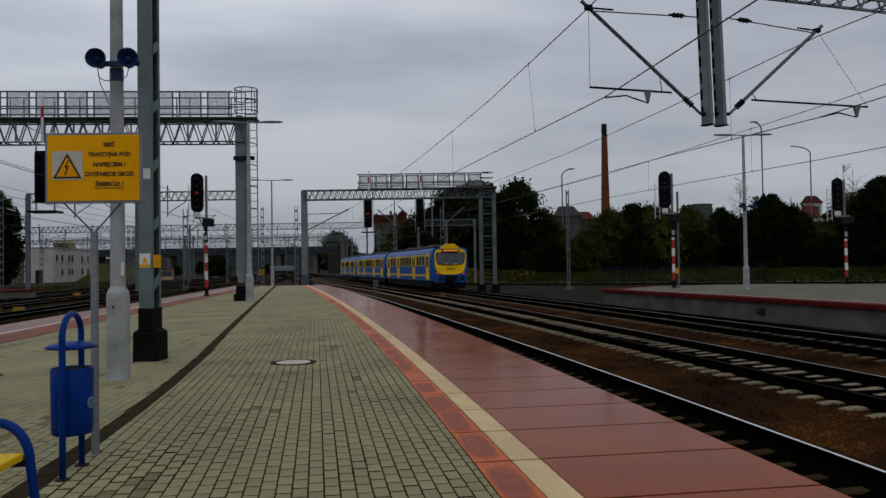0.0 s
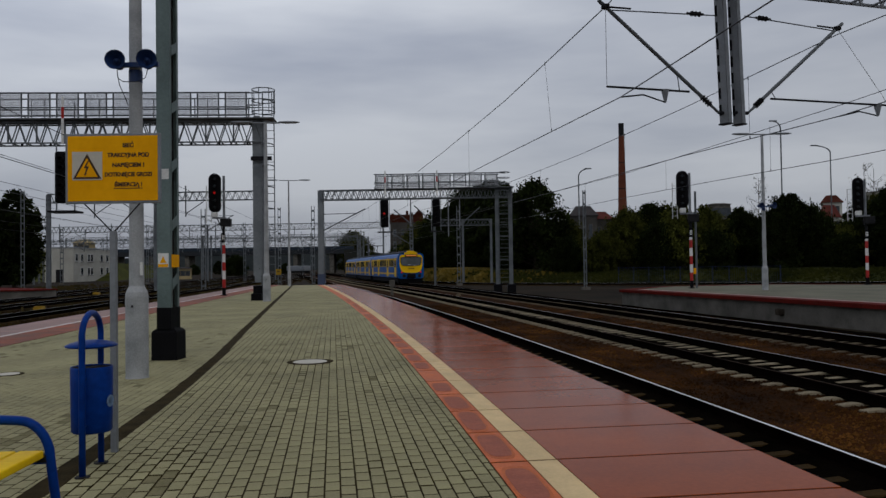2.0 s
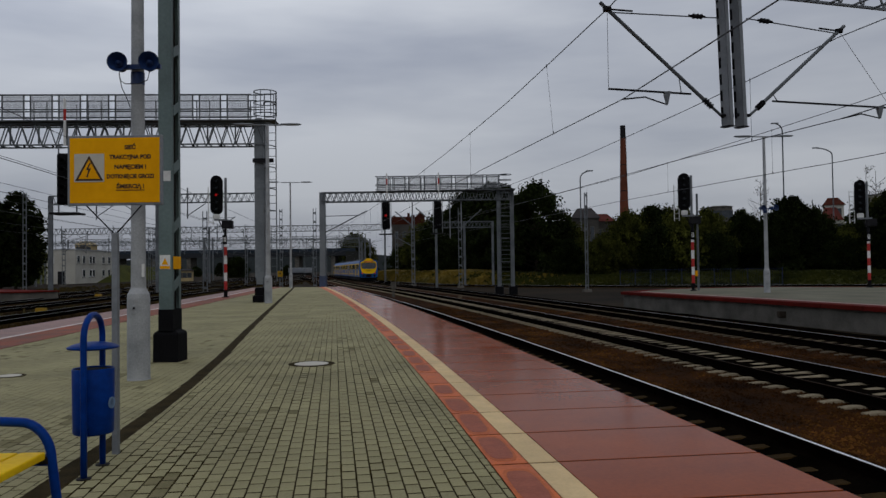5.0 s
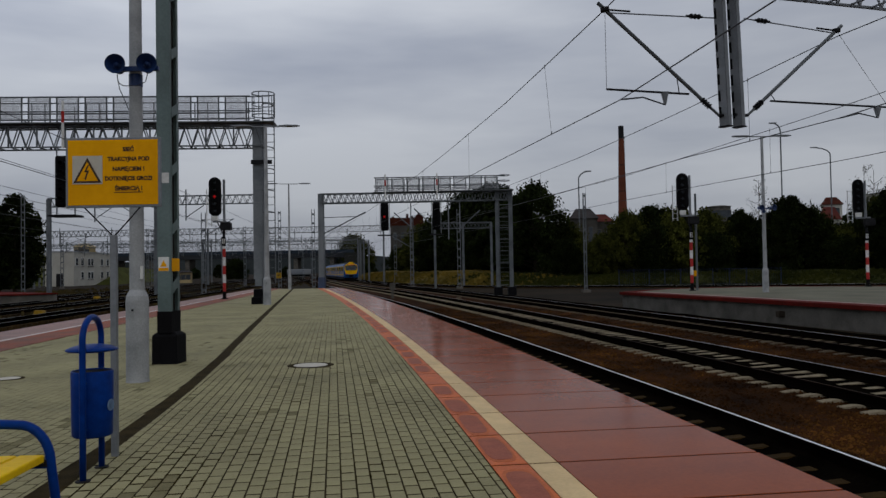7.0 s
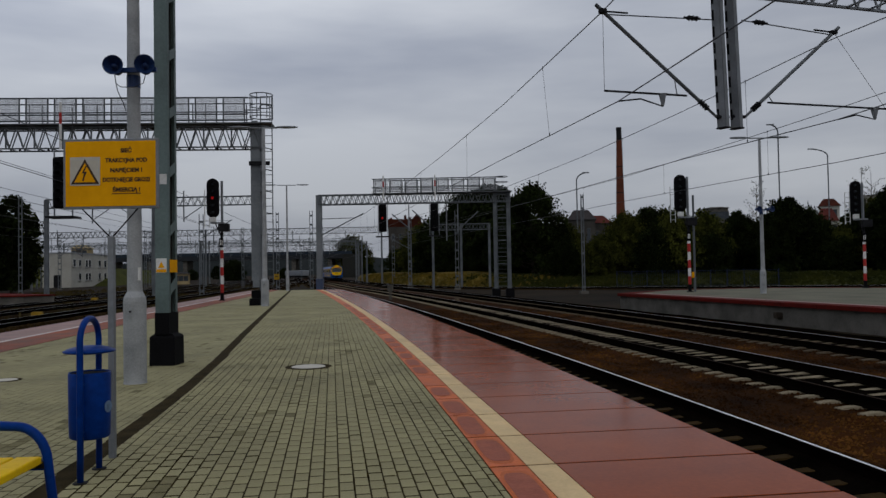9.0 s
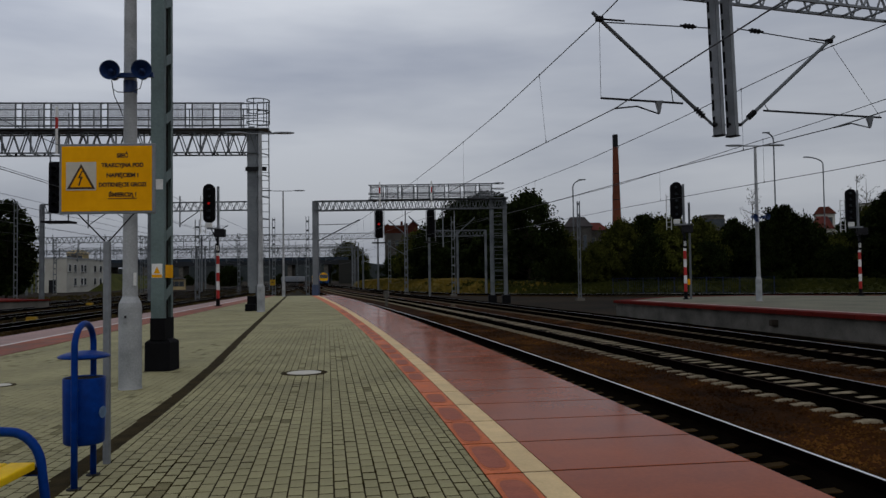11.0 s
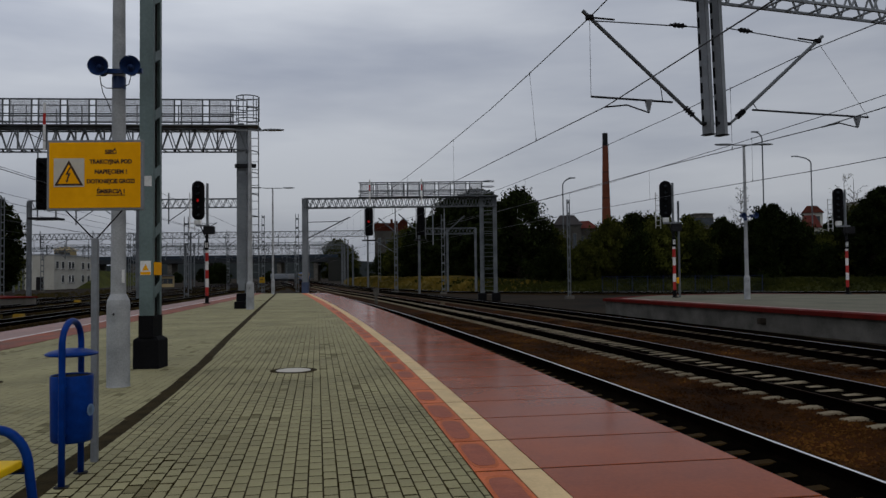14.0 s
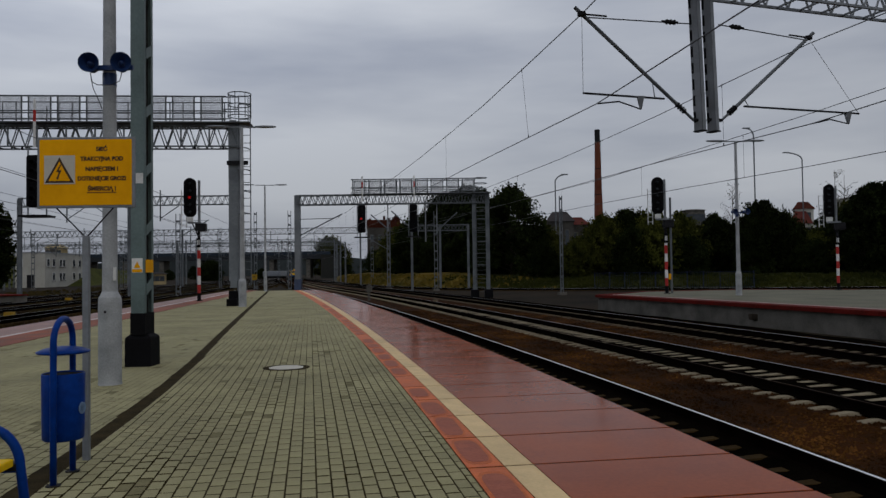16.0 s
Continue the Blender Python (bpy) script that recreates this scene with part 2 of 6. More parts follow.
def part(name, bm, material, parent=None, label="", smooth=False):
    me = bpy.data.meshes.new(name)
    if smooth:
        for f in bm.faces:
            f.smooth = True
    bm.to_mesh(me)
    bm.free()
    me.materials.append(material)
    ob = new(name, me)
    ob.parent = parent
    if label:
        tagged(ob, label)
    if name in SMALL:
        tagged(ob, kind="stuff")
    return ob


def thing(name, m, label, category, group="", kind=""):
    ob = new(name)
    ob.matrix_basis = m
    return tagged(ob, label, category, group, kind)


def box(x0, y0, z0, x1, y1, z1, bm=None, m=None, bevel=0.0):
    bm = bm or bmesh.new()
    before = set(bm.verts)
    v = [bm.verts.new(p) for p in ((x0, y0, z0), (x1, y0, z0), (x1, y1, z0), (x0, y1, z0), (x0, y0, z1), (x1, y0, z1), (x1, y1, z1), (x0, y1, z1))]
    fs = [bm.faces.new([v[i] for i in q]) for q in ((3, 2, 1, 0), (4, 5, 6, 7), (0, 1, 5, 4), (1, 2, 6, 5), (2, 3, 7, 6), (3, 0, 4, 7))]
    if bevel:
        bmesh.ops.bevel(bm, geom=list({e for f in fs for e in f.edges}), offset=bevel, segments=2, affect="EDGES", profile=0.5)
    if m:
        bmesh.ops.transform(bm, matrix=m, verts=[q for q in bm.verts if q not in before])
    return bm


def rod(p, q, r, r2=None, seg=8, bm=None):
    """A round bar from p to q."""
    bm = bm or bmesh.new()
    p, q = Vector(p), Vector(q)
    r2 = r if r2 is None else r2
    d = (q - p).normalized()
    a = d.orthogonal().normalized()
    b = d.cross(a)
    rings = []
    for c, rad in ((p, r), (q, r2)):
        rings.append([bm.verts.new(c + (a * math.cos(2 * math.pi * i / seg) + b * math.sin(2 * math.pi * i / seg)) * rad) for i in range(seg)])
    for i in range(seg):
        j = (i + 1) % seg
        bm.faces.new((rings[0][i], rings[0][j], rings[1][j], rings[1][i]))
    bm.faces.new(rings[0][::-1])
    bm.faces.new(rings[1])
    return bm


def bar(p, q, w, h=None, bm=None):
    """A square bar from p to q."""
    return rod(p, q, (w if h is None else h) * 0.7071, None, 4, bm)


def pipe(pts, r, seg=10, bm=None):
    """A bent tube through pts."""
    bm = bm or bmesh.new()
    pts = [Vector(p) for p in pts]
    last = None
    ref = None
    for i, p in enumerate(pts):
        d = (pts[min(i + 1, len(pts) - 1)] - pts[max(i - 1, 0)]).normalized()
        if ref is None:
            ref = d.orthogonal().normalized()
        a = (ref - d * ref.dot(d)).normalized()
        ref = a
        b = d.cross(a)
        ring = [bm.verts.new(p + (a * math.cos(2 * math.pi * k / seg) + b * math.sin(2 * math.pi * k / seg)) * r) for k in range(seg)]
        if last:
            for k in range(seg):
                j = (k + 1) % seg
                bm.faces.new((last[k], last[j], ring[j], ring[k]))
        else:
            bm.faces.new(ring[::-1])
        last = ring
    bm.faces.new(last)
    return bm


def lathe(profile, seg=24, bm=None, m=None):
    """Turns a profile of (radius, z) round the z axis."""
    bm = bm or bmesh.new()
    rings = [[bm.verts.new((r * math.cos(2 * math.pi * k / seg), r * math.sin(2 * math.pi * k / seg), z)) for k in range(seg)] for r, z in profile]
    for a, b in zip(rings, rings[1:]):
        for k in range(seg):
            j = (k + 1) % seg
            bm.faces.new((a[k], a[j], b[j], b[k]))
    if profile[0][0] > 1e-4:
        bm.faces.new(rings[0][::-1])
    if profile[-1][0] > 1e-4:
        bm.faces.new(rings[-1])
    if m:
        bmesh.ops.transform(bm, matrix=m, verts=[v for r in rings for v in r])
    return bm


def poly(pts, z0, z1, bm=None):
    """A plan outline drawn up from z0 to z1."""
    bm = bm or bmesh.new()
    a = [bm.verts.new((x, y, z0)) for x, y in pts]
    b = [bm.verts.new((x, y, z1)) for x, y in pts]
    n = len(pts)
    bm.faces.new(a[::-1])
    bm.faces.new(b)
    for i in range(n):
        j = (i + 1) % n
        bm.faces.new((a[i], a[j], b[j], b[i]))
    bmesh.ops.recalc_face_normals(bm, faces=bm.faces[:])
    return bm


def grid_mesh(name, verts, faces, material, parent=None, label=""):
    me = bpy.data.meshes.new(name)
    me.from_pydata(verts, [], faces)
    me.update()
    me.materials.append(material)
    ob = new(name, me)
    ob.parent = parent
    if label:
        tagged(ob, label)
    return ob


# ---- plan: the bend of the line. Offsets are metres to the right of the platform's edge ----
BEND_Y = [-400, 0, 8, 12, 17, 22, 30, 45, 60, 66, 80, 90, 105, 120, 200, 260, 275, 290, 350, 1000]
BEND_S = [-0.1179, -0.1403, -0.1627, -0.1735, -0.1849, -0.1938, -0.2043, -0.2183, -0.2302, -0.2349, -0.2634, -0.2589, -0.2492, -0.2256, -0.234, -0.212, -0.2067, -0.222, -0.205, -0.12]
LINE_Y = np.arange(-60, 900, 0.25)
LINE_S = np.interp(LINE_Y, BEND_Y, BEND_S)
LINE_X = np.concatenate([[0], np.cumsum((LINE_S[1:] + LINE_S[:-1]) / 2 * 0.25)])
LINE_X += 1.540 - np.interp(9.73, LINE_Y, LINE_X)
LINE_L = np.concatenate([[0], np.cumsum(np.hypot(np.diff(LINE_X), 0.25))])


def off(y, d, z=0.0):
    """The point d metres to the right of the platform's edge, abreast of y."""
    k = float(np.interp(y, BEND_Y, BEND_S))
    n = math.hypot(1, k)
    return Vector((float(np.interp(y, LINE_Y, LINE_X)) + d / n, y - d * k / n, z))


def heading(y):
    return math.degrees(math.atan(-float(np.interp(y, BEND_Y, BEND_S))))


def left_x(y):
    """The other edge of the platform."""
    return -12.08 - 0.13 * (y - 22.7)


def sweep(profile, path, bm=None, closed=True):
    """Draws a profile of (across, up) along path, a list of (point, degrees of heading)."""
    bm = bm or bmesh.new()
    last = None
    for p, h in path:
        c, s = math.cos(radians(h)), math.sin(radians(h))
        ring = [bm.verts.new((p.x + u * c, p.y + u * s, p.z + v)) for u, v in profile]
        if last:
            n = len(ring)
            for i in range(n if closed else n - 1):
                j = (i + 1) % n
                bm.faces.new((last[i], last[j], ring[j], ring[i]))
        elif closed:
            bm.faces.new(ring[::-1])
        last = ring
    if closed:
        bm.faces.new(last)
    bmesh.ops.recalc_face_normals(bm, faces=bm.faces[:])
    return bm


def steps(a, b, near=0.5):
    """Stations from a to b, closer together near the camera."""
    out, y = [], a
    while y < b:
        out.append(y)
        y += 1.0 if y < 40 else (3.0 if y < 120 else 8.0)
    return out + [b]
RAIL_Z, BED_Z, FIELD_Z = -0.55, -0.76, -0.86
END_Y = 64.5

# ---- ground to the horizon ----
gv, gf = [], []
gx = [-2500, -900, -400, -200, -120, -80, -60, -40, -20, 0, 20, 40, 60, 80, 110, 160, 260, 500, 1200, 2500]
gy = [-300, -60, -20, 0, 20, 40, 60, 80, 100, 130, 170, 220, 300, 420, 700, 1400, 3500]
for y in gy:
    for x in gx:
        gv.append((x, y, FIELD_Z))
for j in range(len(gy) - 1):
    for i in range(len(gx) - 1):
        a = j * len(gx) + i
        gf.append((a, a + 1, a + len(gx) + 1, a + len(gx)))
tagged(grid_mesh("ground", gv, gf, M_GROUND), "dark cinder and gravel ground of a railway yard", "ground", kind="structure")


# ---- platform ----
def platform():
    top = thing("platform", pose(0, 0, 0), "curving station platform paved with grey-green pavers and red edge slabs", "platform", kind="structure")
    right = [off(y, -0.02) for y in steps(-8, END_Y)]
    left = [Vector((left_x(y), y, 0)) for y in (END_Y + 1.5, 40, 20, 0, -8)]
    outline = [(p.x, p.y) for p in right] + [(p.x, p.y) for p in left]
    part("body", poly(outline, FIELD_Z - 0.05, -0.055), M_CONC, top, "grey concrete retaining body")
    part("paver_bed", poly([(p.x, p.y) for p in [off(y, -2.0) for y in steps(-7.9, END_Y - 0.2)]] + [(x + 1.7, y) for x, y in outline[-5:]], -0.05, 0.0008), M_JOINT, top, "sandy bed under the pavers")
    edge = [off(y, -0.06) for y in steps(-7.5, END_Y - 0.3)] + [off(y, -1.97) for y in steps(-7.5, END_Y - 0.3)[::-1]]
    part("slab_bed", poly([(p.x, p.y) for p in edge], -0.05, 0.0042), M_RUSTJ, top, "dark bed between the slabs")
    return top


PLATFORM = platform()


# edge slabs, tactile strip and worn strip: one of each to a metre
def edge_slabs():
    pr = random.Random(21)
    y, k = -7.0, 0
    while y < END_Y:
        h = heading(y + 0.5)
        n = math.cos(radians(h))
        y1 = y + 1.0 * n
        for name, d0, d1, top, m in (("edge_slab", 0.0, -1.52, 0.0085, M_SLAB), ("tactile_slab", -1.526, -1.735, 0.008, M_CREAM), ("worn_slab", -1.741, -2.004 - 0.002 * max(0, min(35, y - 10)), 0.0065, M_ORANGE)):
            g = 0.014
            c = [off(y + g, d0), off(y + g, d1), off(y1 - g, d1), off(y1 - g, d0)]
            bm = poly([(p.x, p.y) for p in c[::-1]], -0.052, top)
            bmesh.ops.bevel(bm, geom=[e for e in bm.edges if all(v.co.z > 0 for v in e.verts)], offset=0.0015, segments=1, affect="EDGES")
            s = part(name, bm, m, PLATFORM)
            if name == "worn_slab" and y < 34 and k % 7 != 3:
                ya, yb = y + pr.uniform(0.05, 0.2), y1 - pr.uniform(0.04, 0.18)
                ins = [off(ya, -1.765 - pr.uniform(0, 0.03)), off(ya, -1.982), off(yb, -1.986), off(yb, -1.77)]
                cen = sum(ins, Vector()) / 4
                ring = []
                for a in range(20):
                    u, v = math.cos(a * math.pi / 10), math.sin(a * math.pi / 10)
                    u, v = math.copysign(abs(u) ** 0.55, u), math.copysign(abs(v) ** 0.55, v)
                    ex, ey = (ins[0] - ins[1]) / 2, (ins[3] - ins[0]) / 2
                    ring.append(cen + ex * u + ey * v)
                part("rubbed_rim", poly([(p.x, p.y) for p in [cen + (q - cen) * 1.12 for q in ring]], 0.004, 0.0080), M_HALO, s)
                part("pad", poly([(p.x, p.y) for p in [cen + (q - cen) * 0.95 for q in ring]], 0.004, 0.0095), M_PAD, s)
        y, k = y1, k + 1


edge_slabs()


def drain_x(y):
    return float(np.interp(y, [-10, 4, 5.5, 6.4, 7.64, 9.47, 12.48, 18.3, 27.2, 45, 58.2, 66], [-0.8, -2.60, -2.79, -2.915, -3.095, -3.385, -3.93, -5.10, -6.84, -10.3, -12.84, -14.4]))


part("drain_channel", sweep([(-0.082, -0.05), (-0.082, -0.002), (-0.066, -0.018), (0.066, -0.018), (0.082, -0.002), (0.082, -0.05)],
     [(Vector((drain_x(y), y, 0.004)), 10) for y in np.arange(-7, 64, 1.0)]), mat("dark_drain_iron", (0.050, 0.038, 0.022), (0.018, 0.0135, 0.008), 0.95, scale=4, fine=40, bump=0.4, spec=0.02), PLATFORM, "dark recessed drain channel")
# coping and painted stripe of the other edge
for d, w, z, m, nm in ((0.60, 1.2, 0.010, M_PINK, "coping"), (1.27, 0.125, 0.011, mat("worn_white_line", (0.66, 0.62, 0.59), (0.36, 0.30, 0.28), 0.7, scale=1.5, fine=20, bump=0.05, rand=0.3, spec=0.1), "stripe"), (1.84, 1.0, 0.009, mat("faded_red_band", (0.30, 0.080, 0.042), (0.12, 0.060, 0.044), 0.7, scale=1.2, fine=20, bump=0.1, rand=0.2, spec=0.15), "red_band")):
    y = -8.0
    while y < END_Y:
        c = [(left_x(y) + d - w / 2, y), (left_x(y) + d + w / 2, y), (left_x(y + 2) + d + w / 2, y + 1.98), (left_x(y + 2) + d - w / 2, y + 1.98)]
        part(nm, poly(c, -0.056, z), m, PLATFORM)
        y += 2.0


# ---- tracks ----
RAIL = [(-0.07, -0.17), (0.07, -0.17), (0.07, -0.155), (0.012, -0.135), (0.012, -0.045), (0.036, -0.03), (0.036, -0.004), (-0.036, -0.004), (-0.036, -0.03), (-0.012, -0.045), (-0.012, -0.135), (-0.07, -0.155)]
HEAD = [(-0.015, -0.004), (0.015, -0.004), (0.012, 0.002), (-0.012, 0.002)]


def sleeper_mesh(material):
    bm = bmesh.new()
    xs = [-1.17, -0.95, -0.55, 0, 0.55, 0.95, 1.17]
    hs = [0.0, 0.02, 0.0, -0.03, 0.0, 0.02, 0.0]
    rings = [[bm.verts.new(p) for p in ((x, -0.12, -0.16), (x, 0.12, -0.16), (x, 0.075, h), (x, -0.075, h))] for x, h in zip(xs, hs)]
    for a, b in zip(rings, rings[1:]):
        for i in range(4):
            j = (i + 1) % 4
            bm.faces.new((a[i], b[i], b[j], a[j]))
    bm.faces.new(rings[0])
    bm.faces.new(rings[-1][::-1])
    bmesh.ops.recalc_face_normals(bm, faces=bm.faces[:])
    me = bpy.data.meshes.new("sleeper")
    bm.to_mesh(me)
    bm.free()
    me.materials.append(material)
    return me


def track(place, y0, y1, head, label, single, sleeper_mat, spacing=0.505):
    """place(y, d) gives the point d metres right of the track's middle at rail level, and the heading."""
    top = thing("railway_track", pose(0, 0, 0), label, "railway track", "tracks of the station", "structure")
    st = steps(y0, y1)
    for d in (-0.75, 0.75):
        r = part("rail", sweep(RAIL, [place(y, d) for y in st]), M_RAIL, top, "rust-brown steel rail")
        part("rail_head", sweep(HEAD, [place(y, d) for y in st]), head[0] if d < 0 else head[1], r, "rail head worn bright by wheels")
    me = sleeper_mesh(sleeper_mat)
    y, n, vv, ff = y0, 0, [], []
    base_v = [v.co.copy() for v in me.vertices]
    base_f = [tuple(p.vertices) for p in me.polygons]
    while y < min(y1, 170):
        p, h = place(y, 0)
        m = Matrix.Translation((p.x, p.y, p.z - 0.175 + random.uniform(-0.012, 0.008))) @ Matrix.Rotation(radians(h + random.uniform(-1, 1)), 4, "Z")
        if single[0] <= y <= single[1]:
            s = new("sleeper", me)
            s.parent, s.matrix_basis = top, m
        else:
            k = len(vv)
            vv += [m @ v for v in base_v]
            ff += [tuple(i + k for i in f) for f in base_f]
        y += spacing * math.cos(radians(h))
    if vv:
        tagged(grid_mesh("far_sleepers", vv, ff, sleeper_mat, top, "further concrete sleepers"), kind="stuff")
    return top


def on_line(d):
    return lambda y, e: (off(y, d + e, RAIL_Z), heading(y))


def on_left(d):
    return lambda y, e: (Vector((left_x(y) - d + e if y < 120 else left_x(120) - d + e - 0.16 * (y - 120), y, RAIL_Z)), 7.4)


M_SLEEPW = mat("weathered_brown_sleeper", (0.13, 0.10, 0.065), (0.05, 0.038, 0.024), 0.9, scale=3, fine=40, bump=0.3, rand=0.4, spec=0.1)
T1, T2, T3 = 1.29, 5.45, 9.7
track(on_line(T1), -20, 420, (M_RUSTY, M_SHINE), "running track with one bright polished rail beside the platform", (5, 45), M_SLEEPD)
track(on_line(T2), -20, 420, (M_RUSTY, M_DULL), "running track on pale concrete sleepers and brown ballast", (8, 60), M_SLEEP)
track(on_line(T3), -20, 420, (M_RUSTY, M_DULL), "running track beside the opposite platform", (12, 60), M_SLEEPW)
for d in (2.4, 6.9, 11.5, 16.1, 20.7):
    track(on_left(d), 5, 300, (M_DULL, M_DULL), "rusty siding track of the yard", (0, 0), M_SLEEPD, 0.62)
# curve leaving the yard behind the far gantry
BR_X, BR_Y = np.array([58, 45, 25, 10, 0, -10, -22, -40, -52]), np.array([69, 72, 78, 85, 94, 119, 168, 250, 320])
BR_L = np.concatenate([[0], np.cumsum(np.hypot(np.diff(BR_X), np.diff(BR_Y)))])


def on_branch(s, e):
    x, y = np.interp([s - 3, s, s + 3], BR_L, BR_X), np.interp([s - 3, s, s + 3], BR_L, BR_Y)
    h = math.atan2(-(x[2] - x[0]), y[2] - y[0])
    return Vector((float(x.mean()) + e * math.cos(h), float(y.mean()) + e * math.sin(h), RAIL_Z - 0.05)), math.degrees(h)


track(on_branch, 0, 280, (M_DULL, M_DULL), "branch track curving round beside the wooded bank", (0, 0), M_SLEEPD, 0.62)


def ballast():
    """Stone bed with loose stones; one sheet that dips between the tracks."""
    st = steps(-20, 330)
    ds = np.arange(0.15, 13.3, 0.15)
    rs = np.random.RandomState(3)
    vv, ff = [], []
    for y in st:
        for d in ds:
            near = min(abs(d - t) for t in (T1, T2, T3))
            z = -0.746 if near < 1.28 else -0.746 - min(0.06, (near - 1.28) * 0.2)
            if near > 1.35:
                z += rs.uniform(-0.015, 0.02)
            if 0.60 < d - T1 < 1.02:
                z = -0.705
            p = off(y, float(d))
            vv.append((p.x, p.y, z))
    n = len(ds)
    for j in range(len(st) - 1):
        for i in range(n - 1):
            a = j * n + i
            ff.append((a, a + 1, a + n + 1, a + n))
    bed = grid_mesh("ballast", vv, ff, M_BALL)
    bed.data.materials.append(M_BALLBLK)
    # near-black strips: around T1, between T2's rails, and from T3 outward
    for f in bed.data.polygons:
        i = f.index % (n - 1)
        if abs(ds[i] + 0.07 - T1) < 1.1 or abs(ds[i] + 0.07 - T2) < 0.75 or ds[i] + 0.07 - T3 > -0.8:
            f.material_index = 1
    tagged(bed, "rust-brown crushed stone ballast between the tracks", "ballast", kind="stuff")
    # loose stones
    base = np.array([(1, 0, -0.3), (-0.5, 0.85, -0.3), (-0.5, -0.85, -0.3), (0.1, 0.1, 0.55)])
    tri = [(0, 1, 3), (1, 2, 3), (2, 0, 3)]
    vv, ff = [], []
    for _ in range(70000):
        y = 5 + 38 * rs.rand() ** 1.5
        d = rs.uniform(0.3, 12.4)
        near = min(abs(d - t) for t in (T1, T2, T3))
        if near < 0.85 or abs(d - T1) < 1.25:
            continue
        p = off(y, d)
        s = rs.uniform(0.018, 0.048)
        a = rs.uniform(0, 6.28)
        c, sn = math.cos(a), math.sin(a)
        z = -0.746 if near < 1.28 else -0.746 - min(0.06, (near - 1.28) * 0.2)
        k = len(vv)
        for q in base:
            u = q * s * rs.uniform(0.7, 1.3, 3)
            vv.append((p.x + c * u[0] - sn * u[1], p.y + sn * u[0] + c * u[1], z + u[2] + 0.006))
        ff += [tuple(i + k for i in t) for t in tri]
    tagged(grid_mesh("loose_ballast", vv, ff, M_STONE), "loose rust-brown ballast stones", "ballast", kind="stuff")


ballast()


# ---- opposite platform ----
def opposite_platform():
    top = thing("opposite_platform", pose(0, 0, 0), "low concrete platform with a dark red coping and grey paving", "platform", kind="structure")
    a, b = Vector((8.57, 42.64, 0)), Vector((18.0, 4.2, 0))
    back = [(12.7, 47.7), (19.1, 48.9), (24.4, 45.6), (60, 30), (60, 4.2)]
    part("wall", poly([(p.x + 0.12, p.y) for p in (b, a)] + back, FIELD_Z - 0.05, -0.06), M_CONC, top, "stained concrete retaining wall")
    part("paving", poly([(b.x + 1.2, b.y), (a.x + 1.25, a.y + 0.3)] + back, -0.06, 0.0), mat("dull_grey_paving", (0.150, 0.145, 0.105), (0.085, 0.082, 0.058), 0.85, scale=0.5, fine=12, bump=0.2, spec=0.1), top, "dull grey paving")
    n = 20
    for i in range(n):
        p, q = b.lerp(a, i / n), b.lerp(a, (i + 0.985) / n)
        part("coping", poly([(p.x + 0.13, p.y), (p.x + 0.85, p.y), (q.x + 0.85, q.y), (q.x + 0.13, q.y)], -0.10, 0.009), M_COPING, top)
        part("coping_lip", poly([(p.x - 0.05, p.y), (p.x + 0.127, p.y), (q.x + 0.127, q.y), (q.x - 0.05, q.y)], -0.13, 0.014), M_COPING, top)
        part("stripe", poly([(p.x + 0.86, p.y), (p.x + 1.22, p.y), (q.x + 1.22, q.y), (q.x + 0.86, q.y)], -0.055, 0.010), M_PINK, top)
    part("wall_outlet", box(11.72, 29.3, -0.60, 11.98, 29.6, -0.36, None, None, 0.03), M_BARK, top, "dark drain outlet box")
    # end coping along the sloping back
    part("end_coping", poly([(a.x - 0.03, a.y), (a.x + 0.5, a.y - 0.1), (12.75, 47.2), (19.1, 48.4), (24.4, 45.1), (24.4, 45.65), (19.1, 48.95), (12.65, 47.75)], -0.14, 0.014), M_COPING, top)


opposite_platform()


def yard_platform():
    top = thing("yard_platform", pose(0, 0, 0), "low platform with red coping across the yard tracks", "platform", kind="structure")
    part("wall", poly([(-70, 48), (-34.8, 61.5), (-33.4, 63.5), (-60, 86)], FIELD_Z - 0.05, -0.1), M_CONC, top)
    part("coping", poly([(-70, 47.9), (-34.75, 61.4), (-33.3, 63.5), (-60, 86.1)], -0.1, 0.0), M_COPING, top)


yard_platform()
